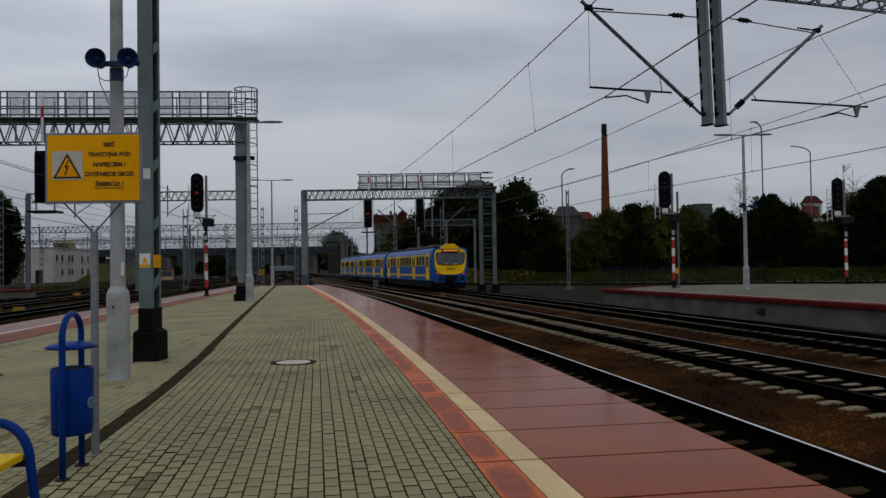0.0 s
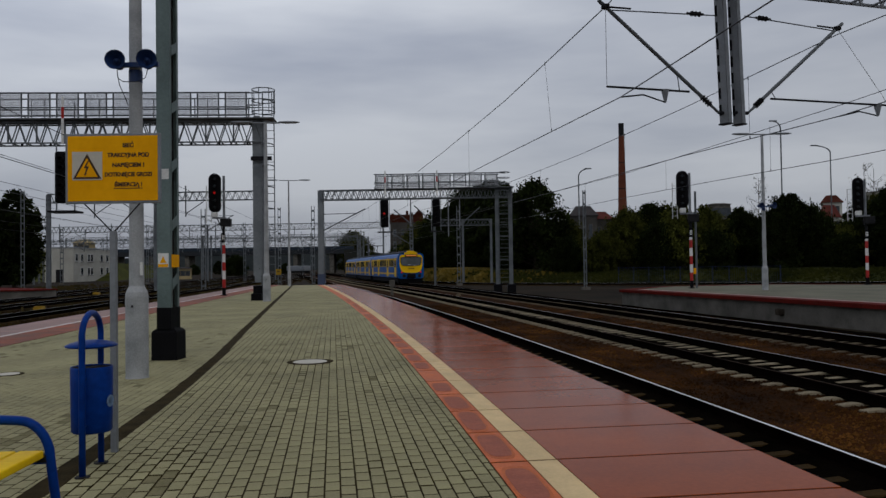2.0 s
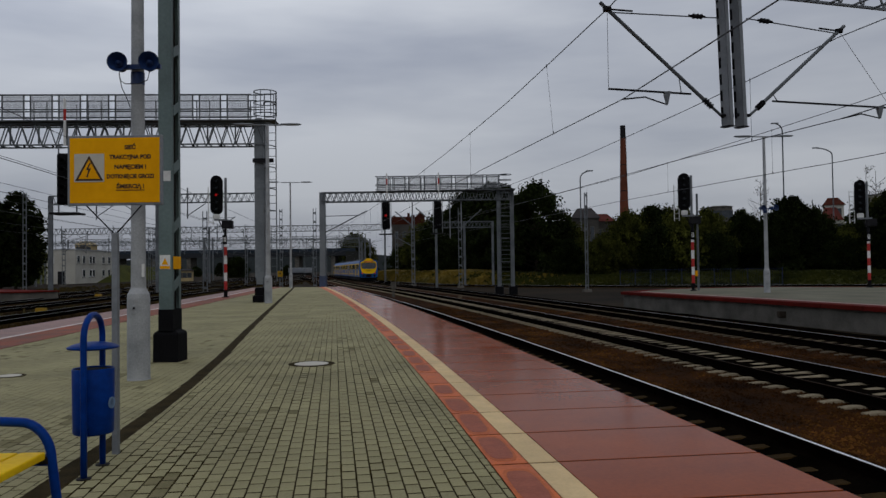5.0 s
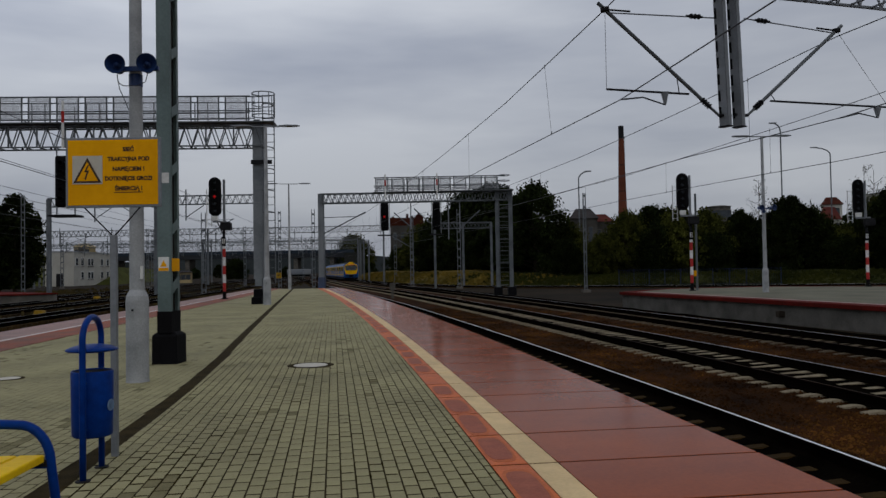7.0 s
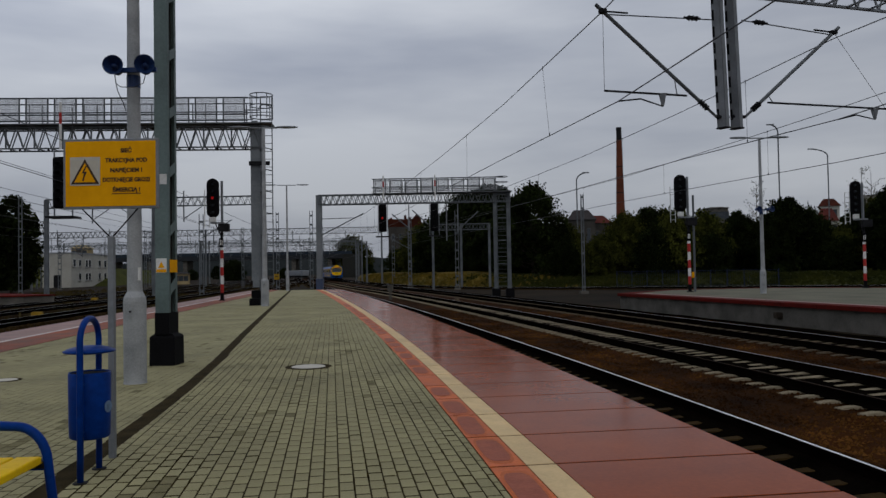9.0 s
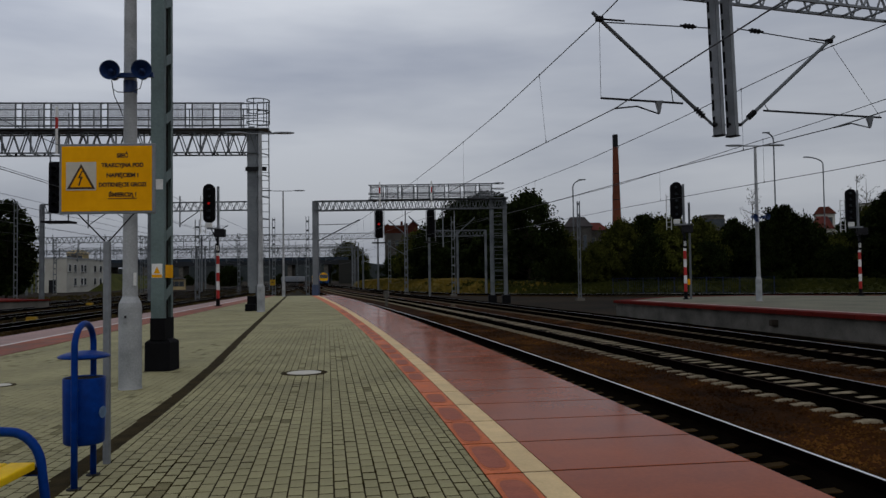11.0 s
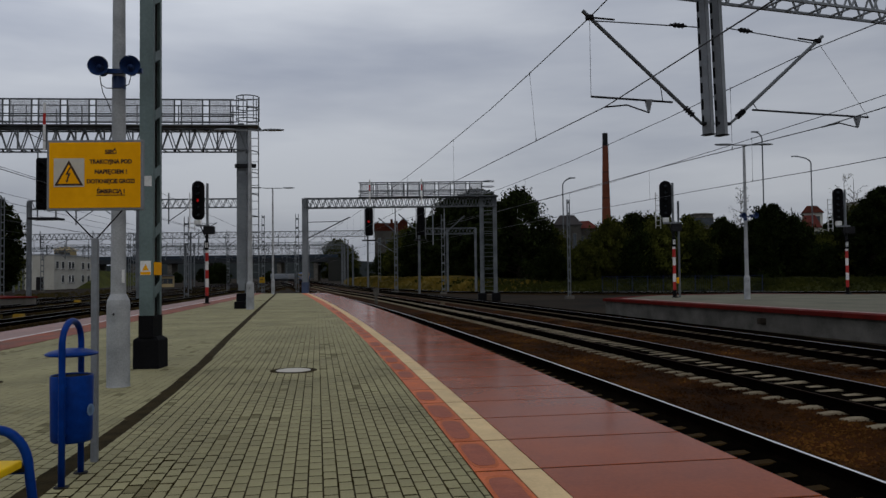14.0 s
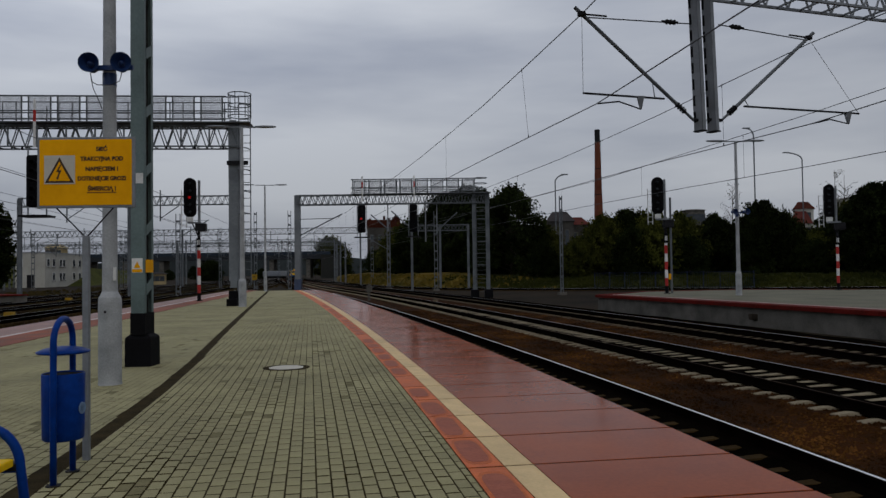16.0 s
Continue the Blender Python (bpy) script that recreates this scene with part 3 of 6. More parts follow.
# ---- platform furniture ----
def litter_bin():
    top = thing("litter_bin", pose(-2.62, 5.46, 0.0, 0, 0, 8), "blue steel litter bin in a hooped frame with domed hood", "bin")
    pts = [(0, -0.2, 0.0), (0, -0.2, 0.5), (0, -0.2, 0.95)]
    pts += [(0, -0.2 * math.cos(a), 0.95 + 0.155 * math.sin(a)) for a in np.linspace(0.15, math.pi - 0.15, 12)]
    pts += [(0, 0.2, 0.95), (0, 0.2, 0.5), (0, 0.2, 0.0)]
    part("hoop_frame", pipe(pts, 0.022), M_BLUE, top, "blue bent tube hoop", True)
    part("bin_body", lathe([(0.0, 0.274), (0.126, 0.274), (0.135, 0.285), (0.138, 0.5), (0.140, 0.725), (0.136, 0.732), (0.129, 0.725), (0.126, 0.31), (0.0, 0.31)], 32), M_BLUE, top, "blue sheet-steel bin body", True)
    part("hood", lathe([(0.0, 0.918), (0.08, 0.912), (0.14, 0.897), (0.172, 0.882), (0.174, 0.874), (0.165, 0.868), (0.11, 0.860), (0.0, 0.856)], 36), M_BLUE, top, "blue flat lens-shaped hood", True)
    # black disc close under the rim, added for the shade inside the bin
    part("shade_disc", lathe([(0.0, 0.722), (0.1285, 0.722), (0.1285, 0.714), (0.0, 0.714)], 28), M_BLACK, top, "black disc added for the shade inside the bin")
    for z in (0.34, 0.66):
        for s in (-1, 1):
            part("bracket", rod((0, s * 0.14, z), (0, s * 0.2, z), 0.012), M_BLUE, top)
    ring = bmesh.new()
    m = Matrix.Rotation(radians(-15), 4, "Z")
    for r0, r1 in ((0.036, 0.041), (0.012, 0.020)):
        lathe([(r0, 0.0), (r1, 0.0), (r1, 0.004), (r0, 0.004)], 20, ring, m @ Matrix.Translation((0.1382, 0, 0.49)) @ Matrix.Rotation(radians(90), 4, "Y"))
    part("emblem", ring, mat("pale_blue_print", (0.15, 0.23, 0.34), (0.09, 0.15, 0.25), 0.6, scale=9, fine=40, bump=0), top, "pale round emblem")
    for s in (-1, 1):
        part("foot_plate", lathe([(0.05, 0.0), (0.05, 0.008), (0.024, 0.012)], 16, None, Matrix.Translation((0, s * 0.2, 0))), M_DARK, top)


litter_bin()


def bench():
    top = thing("bench", pose(-2.13, 3.92, 0, 0, 0, 4), "platform bench with a yellow slatted seat and blue tube arms", "bench")
    for i, x in enumerate((-0.045, -0.18, -0.315, -0.45)):
        part("seat_slat", box(x - 0.062, -1.7, 0.465, x + 0.062, -0.03, 0.505, None, None, 0.008), M_YELLOW, top, "yellow painted slat")
    for z in (0.58, 0.72):
        part("back_slat", box(-0.63, -1.7, z, -0.60, -0.03, z + 0.11, None, None, 0.006), M_YELLOW, top, "yellow painted slat")
    for y in (0.0, -1.72):
        pts = [(0.075, y, 0.0), (0.06, y, 0.25), (0.035, y, 0.45)]
        pts += [(0.035 - 0.16 + 0.16 * math.cos(a), y, 0.45 + 0.20 * math.sin(a)) for a in np.linspace(0.25, math.pi / 2, 8)]
        pts += [(-0.30, y, 0.66), (-0.62, y, 0.66)]
        part("arm", pipe(pts, 0.024), M_BLUE, top, "blue bent tube arm and leg", True)
        part("back_leg", pipe([(-0.60, y, 0.0), (-0.62, y, 0.45), (-0.66, y, 0.86)], 0.024), M_BLUE, top, "", True)
        part("cross_bar", rod((0.04, y, 0.445), (-0.62, y, 0.445), 0.018), M_BLUE, top)
        part("bracket", box(-0.03, y - 0.02, 0.44, 0.04, y + 0.03, 0.475), M_DARK, top)


bench()


def letters(text, size, at, parent, m, width=None):
    c = bpy.data.curves.new("lettering", "FONT")
    c.body, c.size, c.align_x, c.align_y, c.extrude = text, size, "CENTER", "CENTER", 0.0008
    c.offset = 0.0019
    ob = new("lettering_curve", c)
    bpy.context.view_layer.update()
    dg = bpy.context.evaluated_depsgraph_get()
    me = bpy.data.meshes.new_from_object(ob.evaluated_get(dg))
    bpy.data.objects.remove(ob)
    me.materials.clear()
    me.materials.append(M_INK)
    xs = [v.co.x for v in me.vertices]
    k = width / (max(xs) - min(xs)) if width else 1
    for v in me.vertices:
        v.co.x *= k
    o = new("lettering", me)
    o.parent, o.matrix_basis = parent, Matrix.Translation(at) @ m
    return o


def warning_sign():
    top = thing("warning_sign", pose(-2.703, 6.0, 0, 0, 0, 1.5), "amber overhead-line warning sign on a thin grey steel post", "sign")
    part("post", box(-0.023, -0.023, 0, 0.023, 0.023, 1.71, None, None, 0.004), M_GALV, top, "square grey steel post")
    for s in (-1, 1):
        part("brace", bar((0.0, 0, 1.695), (s * 0.225 - 0.01, 0, 1.935), 0.008), M_DARK, top, "thin dark brace")
    part("frame", box(-0.368, -0.014, 1.924, 0.372, 0.016, 2.472, None, None, 0.006), M_GALV, top, "grey steel frame")
    face = part("panel", box(-0.348, -0.018, 1.944, 0.352, -0.010, 2.452, None, None, 0.003), M_SIGN, top, "amber enamelled panel")
    part("symbol_plate", box(-0.310, -0.0215, 2.108, -0.078, -0.016, 2.328), M_PALE, face, "pale square with a warning triangle")
    up = Matrix.Rotation(radians(90), 4, "X")

    def flat(pts, y, m, name):
        bm = bmesh.new()
        a = [bm.verts.new((x, y, z)) for x, z in pts]
        b = [bm.verts.new((x, y - 0.0015, z)) for x, z in pts]
        bm.faces.new(a)
        bm.faces.new(b[::-1])
        for i in range(len(pts)):
            j = (i + 1) % len(pts)
            bm.faces.new((a[i], b[i], b[j], a[j]))
        bmesh.ops.recalc_face_normals(bm, faces=bm.faces[:])
        return part(name, bm, m, face)
    flat([(-0.304, 2.117), (-0.084, 2.117), (-0.194, 2.314)], -0.0215, M_INK, "triangle_border")
    flat([(-0.277, 2.132), (-0.111, 2.132), (-0.194, 2.281)], -0.0232, M_SIGN, "triangle_field")
    flat([(-0.188, 2.258), (-0.218, 2.201), (-0.199, 2.201), (-0.211, 2.154), (-0.220, 2.158), (-0.207, 2.139), (-0.195, 2.161), (-0.201, 2.159), (-0.178, 2.214), (-0.199, 2.214), (-0.176, 2.258)], -0.0250, M_INK, "flash")
    for text, z, w in (("SIEĆ", 2.375, 0.088), ("TRAKCYJNA POD", 2.300, 0.325), ("NAPIĘCIEM !", 2.222, 0.247), ("DOTKNIĘCIE GROZI", 2.148, 0.365), ("ŚMIERCIĄ !", 2.070, 0.215)):
        letters(text, 0.044, (0.125, -0.0195, z), face, up, w)
    part("underline", box(0.012, -0.0205, 2.038, 0.235, -0.0175, 2.044), M_INK, face)


warning_sign()


def manhole():
    top = thing("manhole_cover", pose(-2.28, 11.62, 0, 0, 0, 9), "round pale concrete manhole cover in a dark iron ring", "manhole cover")
    part("frame", lathe([(0.345, -0.03), (0.345, 0.008), (0.26, 0.009), (0.26, -0.02)], 40), M_JOINT, top, "dark round frame")
    part("cover", lathe([(0.25, -0.02), (0.25, 0.010), (0.235, 0.013), (0.0, 0.014)], 40), M_PALE, top, "pale round cover")


manhole()
copy_thing(bpy.data.objects["manhole_cover"], pose(-6.24, 10.58, 0, 0, 0, 30) @ Matrix.Diagonal((0.6, 0.6, 1, 1)))


def moss():
    """Moss and dirt along the paver joints, thick round the bin and in scattered spots."""
    mr = random.Random(9)
    k, W, L = -0.165, 0.10, 0.20
    n = math.hypot(1, k)
    U, V, o = Vector((k / n, 1 / n)), Vector((1 / n, -k / n)), Vector((-2.0, 3.4))
    bm = bmesh.new()
    spots = [(mr.uniform(-2.65, -1.75), mr.uniform(5.0, 6.1), 8) for _ in range(16)] + [(mr.uniform(-2.3, 0.1), mr.uniform(5.2, 12), mr.randint(2, 6)) for _ in range(75)]
    for sx, sy, count in spots:
        for _ in range(count):
            x, y = sx + mr.gauss(0, 0.09), sy + mr.gauss(0, 0.14)
            d = Vector((x, y)) - o
            i, j = round(d.dot(V) / W - 0.5) + 0.5, d.dot(U) / L
            along, wide = mr.uniform(0.03, 0.10), mr.uniform(0.003, 0.0065)
            if mr.random() < 0.3:
                column = round(d.dot(V) / W)
                j = round(j - 0.5 - (0.5 if column % 2 else 0)) + 0.5 + (0.5 if column % 2 else 0)
                c, du, dv = o + V * column * W + U * j * L, U * wide, V * 0.042
            else:
                c, du, dv = o + V * i * W + U * j * L, U * along, V * wide
            if not drain_x(c.y) + 0.1 < c.x < off(c.y, -2.1).x:
                continue
            poly([tuple(c - du - dv), tuple(c - du * 0.4 + dv * mr.uniform(0.7, 1.3)), tuple(c + du + dv * 0.6), tuple(c + du * 0.5 - dv * mr.uniform(0.7, 1.4))][::-1], -0.004, 0.0052, bm)
    tagged(part("moss", bm, mat("brown_moss", (0.055, 0.040, 0.010), (0.018, 0.014, 0.005), 0.95, scale=20, fine=90, bump=0.6, spec=0.03)), "brown-green moss and dirt in the paver joints", "moss", kind="stuff")


moss()


def loudspeaker(parent, x, z, r, facing, y=-0.1):
    m = Matrix.Translation((x, y, z)) @ Matrix.Rotation(radians(facing), 4, "Z") @ Matrix.Rotation(radians(90), 4, "X")
    horn = part("loudspeaker", lathe([(0.03, -0.25), (0.07, -0.2), (0.075, -0.1), (0.35 * r, -0.1), (0.55 * r, -0.04), (r, 0.08), (1.04 * r, 0.085), (0.92 * r, 0.07), (0.5 * r, -0.03), (0.25 * r, -0.06), (0.25 * r, 0.03), (0.0, 0.04)], 28, None, m), M_SPK, parent, "dark blue horn loudspeaker", True)
    return horn


def lamp_post(x, y, height, turn, speakers, base_r=0.15, label="pale concrete lamp post with a wide base", arms=1.0):
    top = thing("street_lamp", pose(x, y, 0, 0, 0, turn), label, "lamp post", "platform lamp posts")
    part("base", lathe([(base_r * 1.04, 0), (base_r * 1.03, 0.015), (base_r, 0.025), (base_r, 1.06), (base_r * 0.95, 1.12), (base_r * 0.66, 1.20)], 36), M_POLE, top, "wide lower section")
    part("shaft", lathe([(base_r * 0.66, 1.19), (base_r * 0.42, height)], 36), M_POLE, top, "tapering shaft")
    part("hatch", box(-0.03, -base_r - 0.004, 0.85, 0.03, -base_r + 0.03, 0.98, None, None, 0.01), M_POLE, top)
    part("hatch_lock", lathe([(0.015, 0), (0.015, 0.008), (0, 0.009)], 12, None, Matrix.Translation((0, -base_r - 0.004, 0.94)) @ Matrix.Rotation(radians(90), 4, "X")), M_DARK, top)
    part("cross_arm", rod((-arms * 0.5, 0, height), (arms * 0.5, 0, height), 0.03), M_GALV, top)
    for s in (-1, 1):
        lamp = part("lamp_head", lathe([(0.0, -0.5), (0.09, -0.42), (0.13, -0.1), (0.11, 0.3), (0.05, 0.45), (0, 0.46)], 12, None, Matrix.Translation((s * arms * 0.85, 0, height + 0.03)) @ Matrix.Diagonal((1, 1, 0.45, 1)) @ Matrix.Rotation(radians(90), 4, "Y")), M_GALV, top, "flat grey lamp head", True)
    if speakers:
        z, gap, r = speakers
        part("clamp", lathe([(base_r * 0.61, z - 0.21), (base_r * 0.61, z - 0.05)], 20), M_SPK, top, "dark blue clamp band")
        part("speaker_bar", box(gap[0], -base_r * 0.62 - 0.05, z - 0.03, gap[1] * 1.5, -base_r * 0.62, z + 0.03), M_SPK, top)
        for s in (-1, 1):
            loudspeaker(top, gap[(s + 1) // 2], z + 0.03, r, 18 if s > 0 else 12, -base_r * 0.62 - 0.12)
        yc = -base_r * 0.62 - 0.10
        part("cable", pipe([(gap[0], yc, z - 0.08), (gap[0] * 0.92, yc, z - 0.19), (gap[0] * 0.5, yc, z - 0.235), (gap[1] * 0.4, yc, z - 0.24), (gap[1] * 0.88, yc, z - 0.19), (gap[1], yc, z - 0.08)], 0.006, 6), M_WIRE, top, "thin looped cable")
        part("cable", pipe([(gap[0], yc, z - 0.09), (gap[0] * 0.8, yc, z - 0.28), (gap[0] * 0.45, yc + 0.05, z - 0.44), (-base_r * 0.5, yc + 0.12, z - 0.52)], 0.006, 6), M_WIRE, top, "thin hanging cable")
    return top


NEAR_LAMP = lamp_post(-4.255, 10.12, 9.0, 0, (4.08, (-0.165, 0.235), 0.122), 0.143, "pale concrete lamp post with two dark blue horn loudspeakers")


part("label_plate", box(0.072, -0.075, 1.34, 0.100, -0.042, 1.51), M_WHITE, NEAR_LAMP, "small white label plate")


def near_mast():
    top = thing("catenary_mast", pose(-4.625, 12.2, 0, 0, 0, 0), "grey-green steel lattice mast on a black plinth beside the drain", "mast", "overhead line masts")
    bm = lathe([(0.282, -0.02), (0.278, 0.43), (0.265, 0.455), (0.195, 0.495), (0.0, 0.495)], 4, None, Matrix.Rotation(radians(45), 4, "Z"))
    part("plinth", bm, M_BLACK, top, "black painted concrete plinth")
    part("stub", box(-0.114, -0.194, 0.485, 0.114, 0.194, 0.82), M_BLACK, top, "black bitumen coat")
    for s in (-1, 1):
        b = box(-0.105, s * 0.18 - 0.006, 0.49, 0.105, s * 0.18 + 0.006, 11.5)
        part("channel_web", b, M_GREEN, top, "broad channel face")
        for x in (-0.099, 0.099):
            part("flange", box(x - 0.006, min(s * 0.18, s * 0.11), 0.5, x + 0.006, max(s * 0.18, s * 0.11), 11.5), M_GREEN, top)
    # added plate: its dark rust-brown stands for the shade inside the mast
    part("inner_shade_plate", box(-0.03, -0.17, 0.5, 0.03, 0.17, 11.5), M_MASTSHADE, top, "rust-brown plate added as the shade inside the mast")
    z = 1.15
    while z < 11.2:
        for x in (-0.107, 0.107):
            bm = box(x - 0.004, -0.115, z, x + 0.004, 0.115, z + 0.16)
            for v in bm.verts:
                v.co.z += 0.5 * v.co.y
            part("batten_plate", bm, M_GREEN, top, "slanted tie plate")
        z += 0.92
    part("white_band", box(-0.09, -0.1905, 2.82, 0.085, -0.1865, 2.98), M_WHITE, top, "white painted mark")
    w = part("warning_plate", box(-0.09, -0.191, 1.445, 0.075, -0.1865, 1.665), M_WHITE, top, "small yellow and white warning plate")
    b = bmesh.new()
    v = [b.verts.new(p) for p in ((-0.06, -0.1930, 1.515), (0.045, -0.1930, 1.515), (-0.0075, -0.1930, 1.62))]
    b.faces.new(v)
    r = bmesh.ops.extrude_face_region(b, geom=b.faces[:])
    bmesh.ops.translate(b, vec=(0, 0.0012, 0), verts=[q for q in r["geom"] if isinstance(q, bmesh.types.BMVert)])
    part("triangle", b, M_SIGN, w)
    part("plate_foot", box(-0.085, -0.1935, 1.45, 0.07, -0.1915, 1.497), M_SIGN, w)
    part("yellow_plate", box(0.1105, -0.16, 1.445, 0.114, 0.16, 1.645), M_SIGN, top, "yellow plate")


near_mast()
# ---- light signals ----
def signal(x, y, height, turn, lit, label, z0=0.0, hw=0.31, rear=False):
    top = thing("light_signal", pose(x, y, z0, 0, 0, turn), label, "railway signal", "light signals on masts")
    mast_h = height * 0.55
    part("foot", box(-0.16, -0.16, 0, 0.16, 0.16, 0.05), M_DARK, top)
    part("boot", rod((0, 0, 0), (0, 0, 0.42), 0.10), M_BLACK, top)
    z = 0.42
    band = (mast_h - 0.75 - 0.42) / 5.3
    for i in range(6):
        zt = z + (band if i < 5 else band * 0.3)
        part("red_band" if i % 2 == 0 else "white_band", rod((0, 0, z), (0, 0, zt), 0.085), M_RED if i % 2 == 0 else M_WHITE, top)
        z = zt
    if rear:
        part("rear_post", rod((0.34, 0.45, -0.02), (0.34, 0.45, height * 0.83), 0.06), M_FARSTEEL, top, "grey steel rear post")
        part("cable_box", box(0.16, 0.30, 0.78, 0.30, 0.42, 1.1, None, None, 0.02), M_SIGN, top, "small yellow cable box")
    part("upper_mast", rod((0, 0, z), (0, 0, mast_h + 0.35), 0.07), M_DARK, top)
    plate = part("name_plate", box(-0.11, -0.12, mast_h - 0.72, 0.11, -0.10, mast_h - 0.25), M_BLACK, top, "black plate with white bars")
    for s in (-0.04, 0.04):
        part("mark", box(s - 0.02, -0.124, mast_h - 0.62, s + 0.02, -0.119, mast_h - 0.35), M_WHITE, plate)
    part("junction_box", box(-0.14, -0.28, mast_h + 0.1, 0.42, 0.12, mast_h + 0.52, None, None, 0.03), M_DARK, top, "dark cable box")
    part("back_post", rod((0.0, 0.12, mast_h), (0.0, 0.12, height - 0.1), 0.07), M_GALV, top, "grey back post")
    part("lower_bracket", bar((0, 0, mast_h - 0.2), (-0.35, -0.1, mast_h + 0.62), 0.05), M_DARK, top)
    part("basket", box(-0.52, -0.3, mast_h + 0.52, 0.16, 0.1, mast_h + 0.60), M_GALV, top)
    for s in (-0.5, 0.14):
        part("ladder_rail", rod((s * 0.4 - 0.72, 0.12, mast_h + 0.3), (s * 0.4 - 0.72, 0.12, height - 0.6), 0.022), M_WHITE, top, "white ladder stile")
    for i in range(7):
        part("ladder_rung", rod((-0.92, 0.12, mast_h + 0.45 + i * 0.28), (-0.66, 0.12, mast_h + 0.45 + i * 0.28), 0.014), M_WHITE, top)
    part("white_box", box(-0.58, -0.26, mast_h + 0.60, -0.26, -0.05, mast_h + 0.86, None, None, 0.03), M_WHITE, top, "small white lamp box")
    hz0, hz1, w = mast_h + 0.85, height, hw
    pts = [(-0.42 + w * math.cos(a), hz1 - w + w * math.sin(a)) for a in np.linspace(0, math.pi, 14)] + [(-0.42 + w * math.cos(a), hz0 + w + w * math.sin(a)) for a in np.linspace(math.pi, 2 * math.pi, 14)]
    bm = bmesh.new()
    fr = [bm.verts.new((u, -0.22, v)) for u, v in pts]
    bk = [bm.verts.new((u, 0.0, v)) for u, v in pts]
    bm.faces.new(fr)
    bm.faces.new(bk[::-1])
    for i in range(len(pts)):
        j = (i + 1) % len(pts)
        bm.faces.new((fr[i], bk[i], bk[j], fr[j]))
    bmesh.ops.recalc_face_normals(bm, faces=bm.faces[:])
    head = part("signal_head", bm, M_BLACK, top, "rounded black signal head")
    lamps = 5
    for i in range(lamps):
        zc = hz0 + w * 0.9 + (hz1 - hz0 - 1.8 * w) * i / (lamps - 1)
        hood = lathe([(0.105, 0), (0.115, 0.18), (0.10, 0.18), (0.095, 0.02)], 14, None, Matrix.Translation((-0.42, -0.22, zc)) @ Matrix.Rotation(radians(90), 4, "X"))
        h = part("lens_hood", hood, M_BLACK, head)
        part("lens", lathe([(0.09, 0.01), (0.06, 0.03), (0, 0.035)], 14, None, Matrix.Translation((-0.42, -0.22, zc)) @ Matrix.Rotation(radians(90), 4, "X")), G_RED if (lit and i == 2) else M_GLASS, h, "lit red lens" if lit and i == 2 else "")
    return top


signal(-12.70, 41.4, 6.52, 5, True, "black light signal showing red on a red and white banded mast")
signal(12.6, 43.1, 6.45, -8, False, "dark light signal on a red and white mast, opposite platform", rear=True)
signal(23.2, 45.2, 6.15, -14, False, "tall dark light signal on a red and white mast", 0.0, 0.27)

lamp_post(-8.42, 33.5, 7.72, 5, None, 0.165, "grey lamp post standing beside the gantry leg", 1.2)
lamp_post(-13.76, 62.0, 8.45, 8, None, 0.13, "slender grey lamp post with two arms near the platform end", 1.5)
lamp_post(15.05, 39.1, 7.75, 2, (4.15, (-0.22, 0.40), 0.15), 0.15, "grey lamp post with two small loudspeakers on the opposite platform", 1.2)


def truss(parent, p, q, h, depth, bays, r=0.05, material=None, upright=None):
    """A lattice beam from p to q: four chords, verticals and diagonals on both faces."""
    material = material or M_FARSTEEL
    p, q = Vector(p), Vector(q)
    d = (q - p).normalized()
    side = Vector((-d.y, d.x, 0)) * depth / 2
    up = Vector((0, 0, h))
    for s in (-1, 1):
        for u in (0, 1):
            part("chord", bar(p + side * s + up * u, q + side * s + up * u, r * 1.5), material, parent)
        bm = bmesh.new()
        for i in range(bays):
            a, b = p.lerp(q, i / bays) + side * s, p.lerp(q, (i + 1) / bays) + side * s
            mid = (a + b) / 2
            u0, u1 = (up, Vector()) if s < 0 else (Vector(), up)
            bar(a + u1, mid + u0, r, None, bm)
            bar(mid + u0, b + u1, r, None, bm)
        part("lacing", bm, material, parent, "zigzag lacing bars")
    bm = bmesh.new()
    for i in range(bays + 1):
        a = p.lerp(q, i / bays)
        bar(a - side, a + side, r, None, bm)
        bar(a - side + up, a + side + up, r, None, bm)
    part("cross_bracing", bm, material, parent)


def railing(parent, p, q, h, panels, r=0.025, mesh=True):
    """Rails with a framed wire panel between each pair of stanchions."""
    p, q = Vector(p), Vector(q)
    up = lambda k: Vector((0, 0, h * k))
    for k in (0.08, 0.33, 0.42, 1.0):
        if mesh or k != 0.42:
            part("rail", rod(p + up(k), q + up(k), r * (1.0 if k == 1.0 else 0.8), None, 6), M_FARSTEEL, parent)
    for i in range(panels):
        b0, b1 = p.lerp(q, (i + 0.12) / panels), p.lerp(q, (i + 0.88) / panels)
        for a in (b0, b1):
            part("stanchion", bar(a, a + up(1.0), r * 1.5), M_FARSTEEL, parent)
        if mesh:
            bm = bmesh.new()
            for j in range(1, 24):
                a0 = b0.lerp(b1, j / 24)
                bar(a0 + up(0.1), a0 + up(0.97), r * 0.36, None, bm)
            for j in range(14):
                z = up(0.1 + 0.87 * j / 13)
                bar(b0 + z, b1 + z, r * 0.36, None, bm)
            part("mesh_panel", bm, M_MESH, parent, "wire mesh panel")


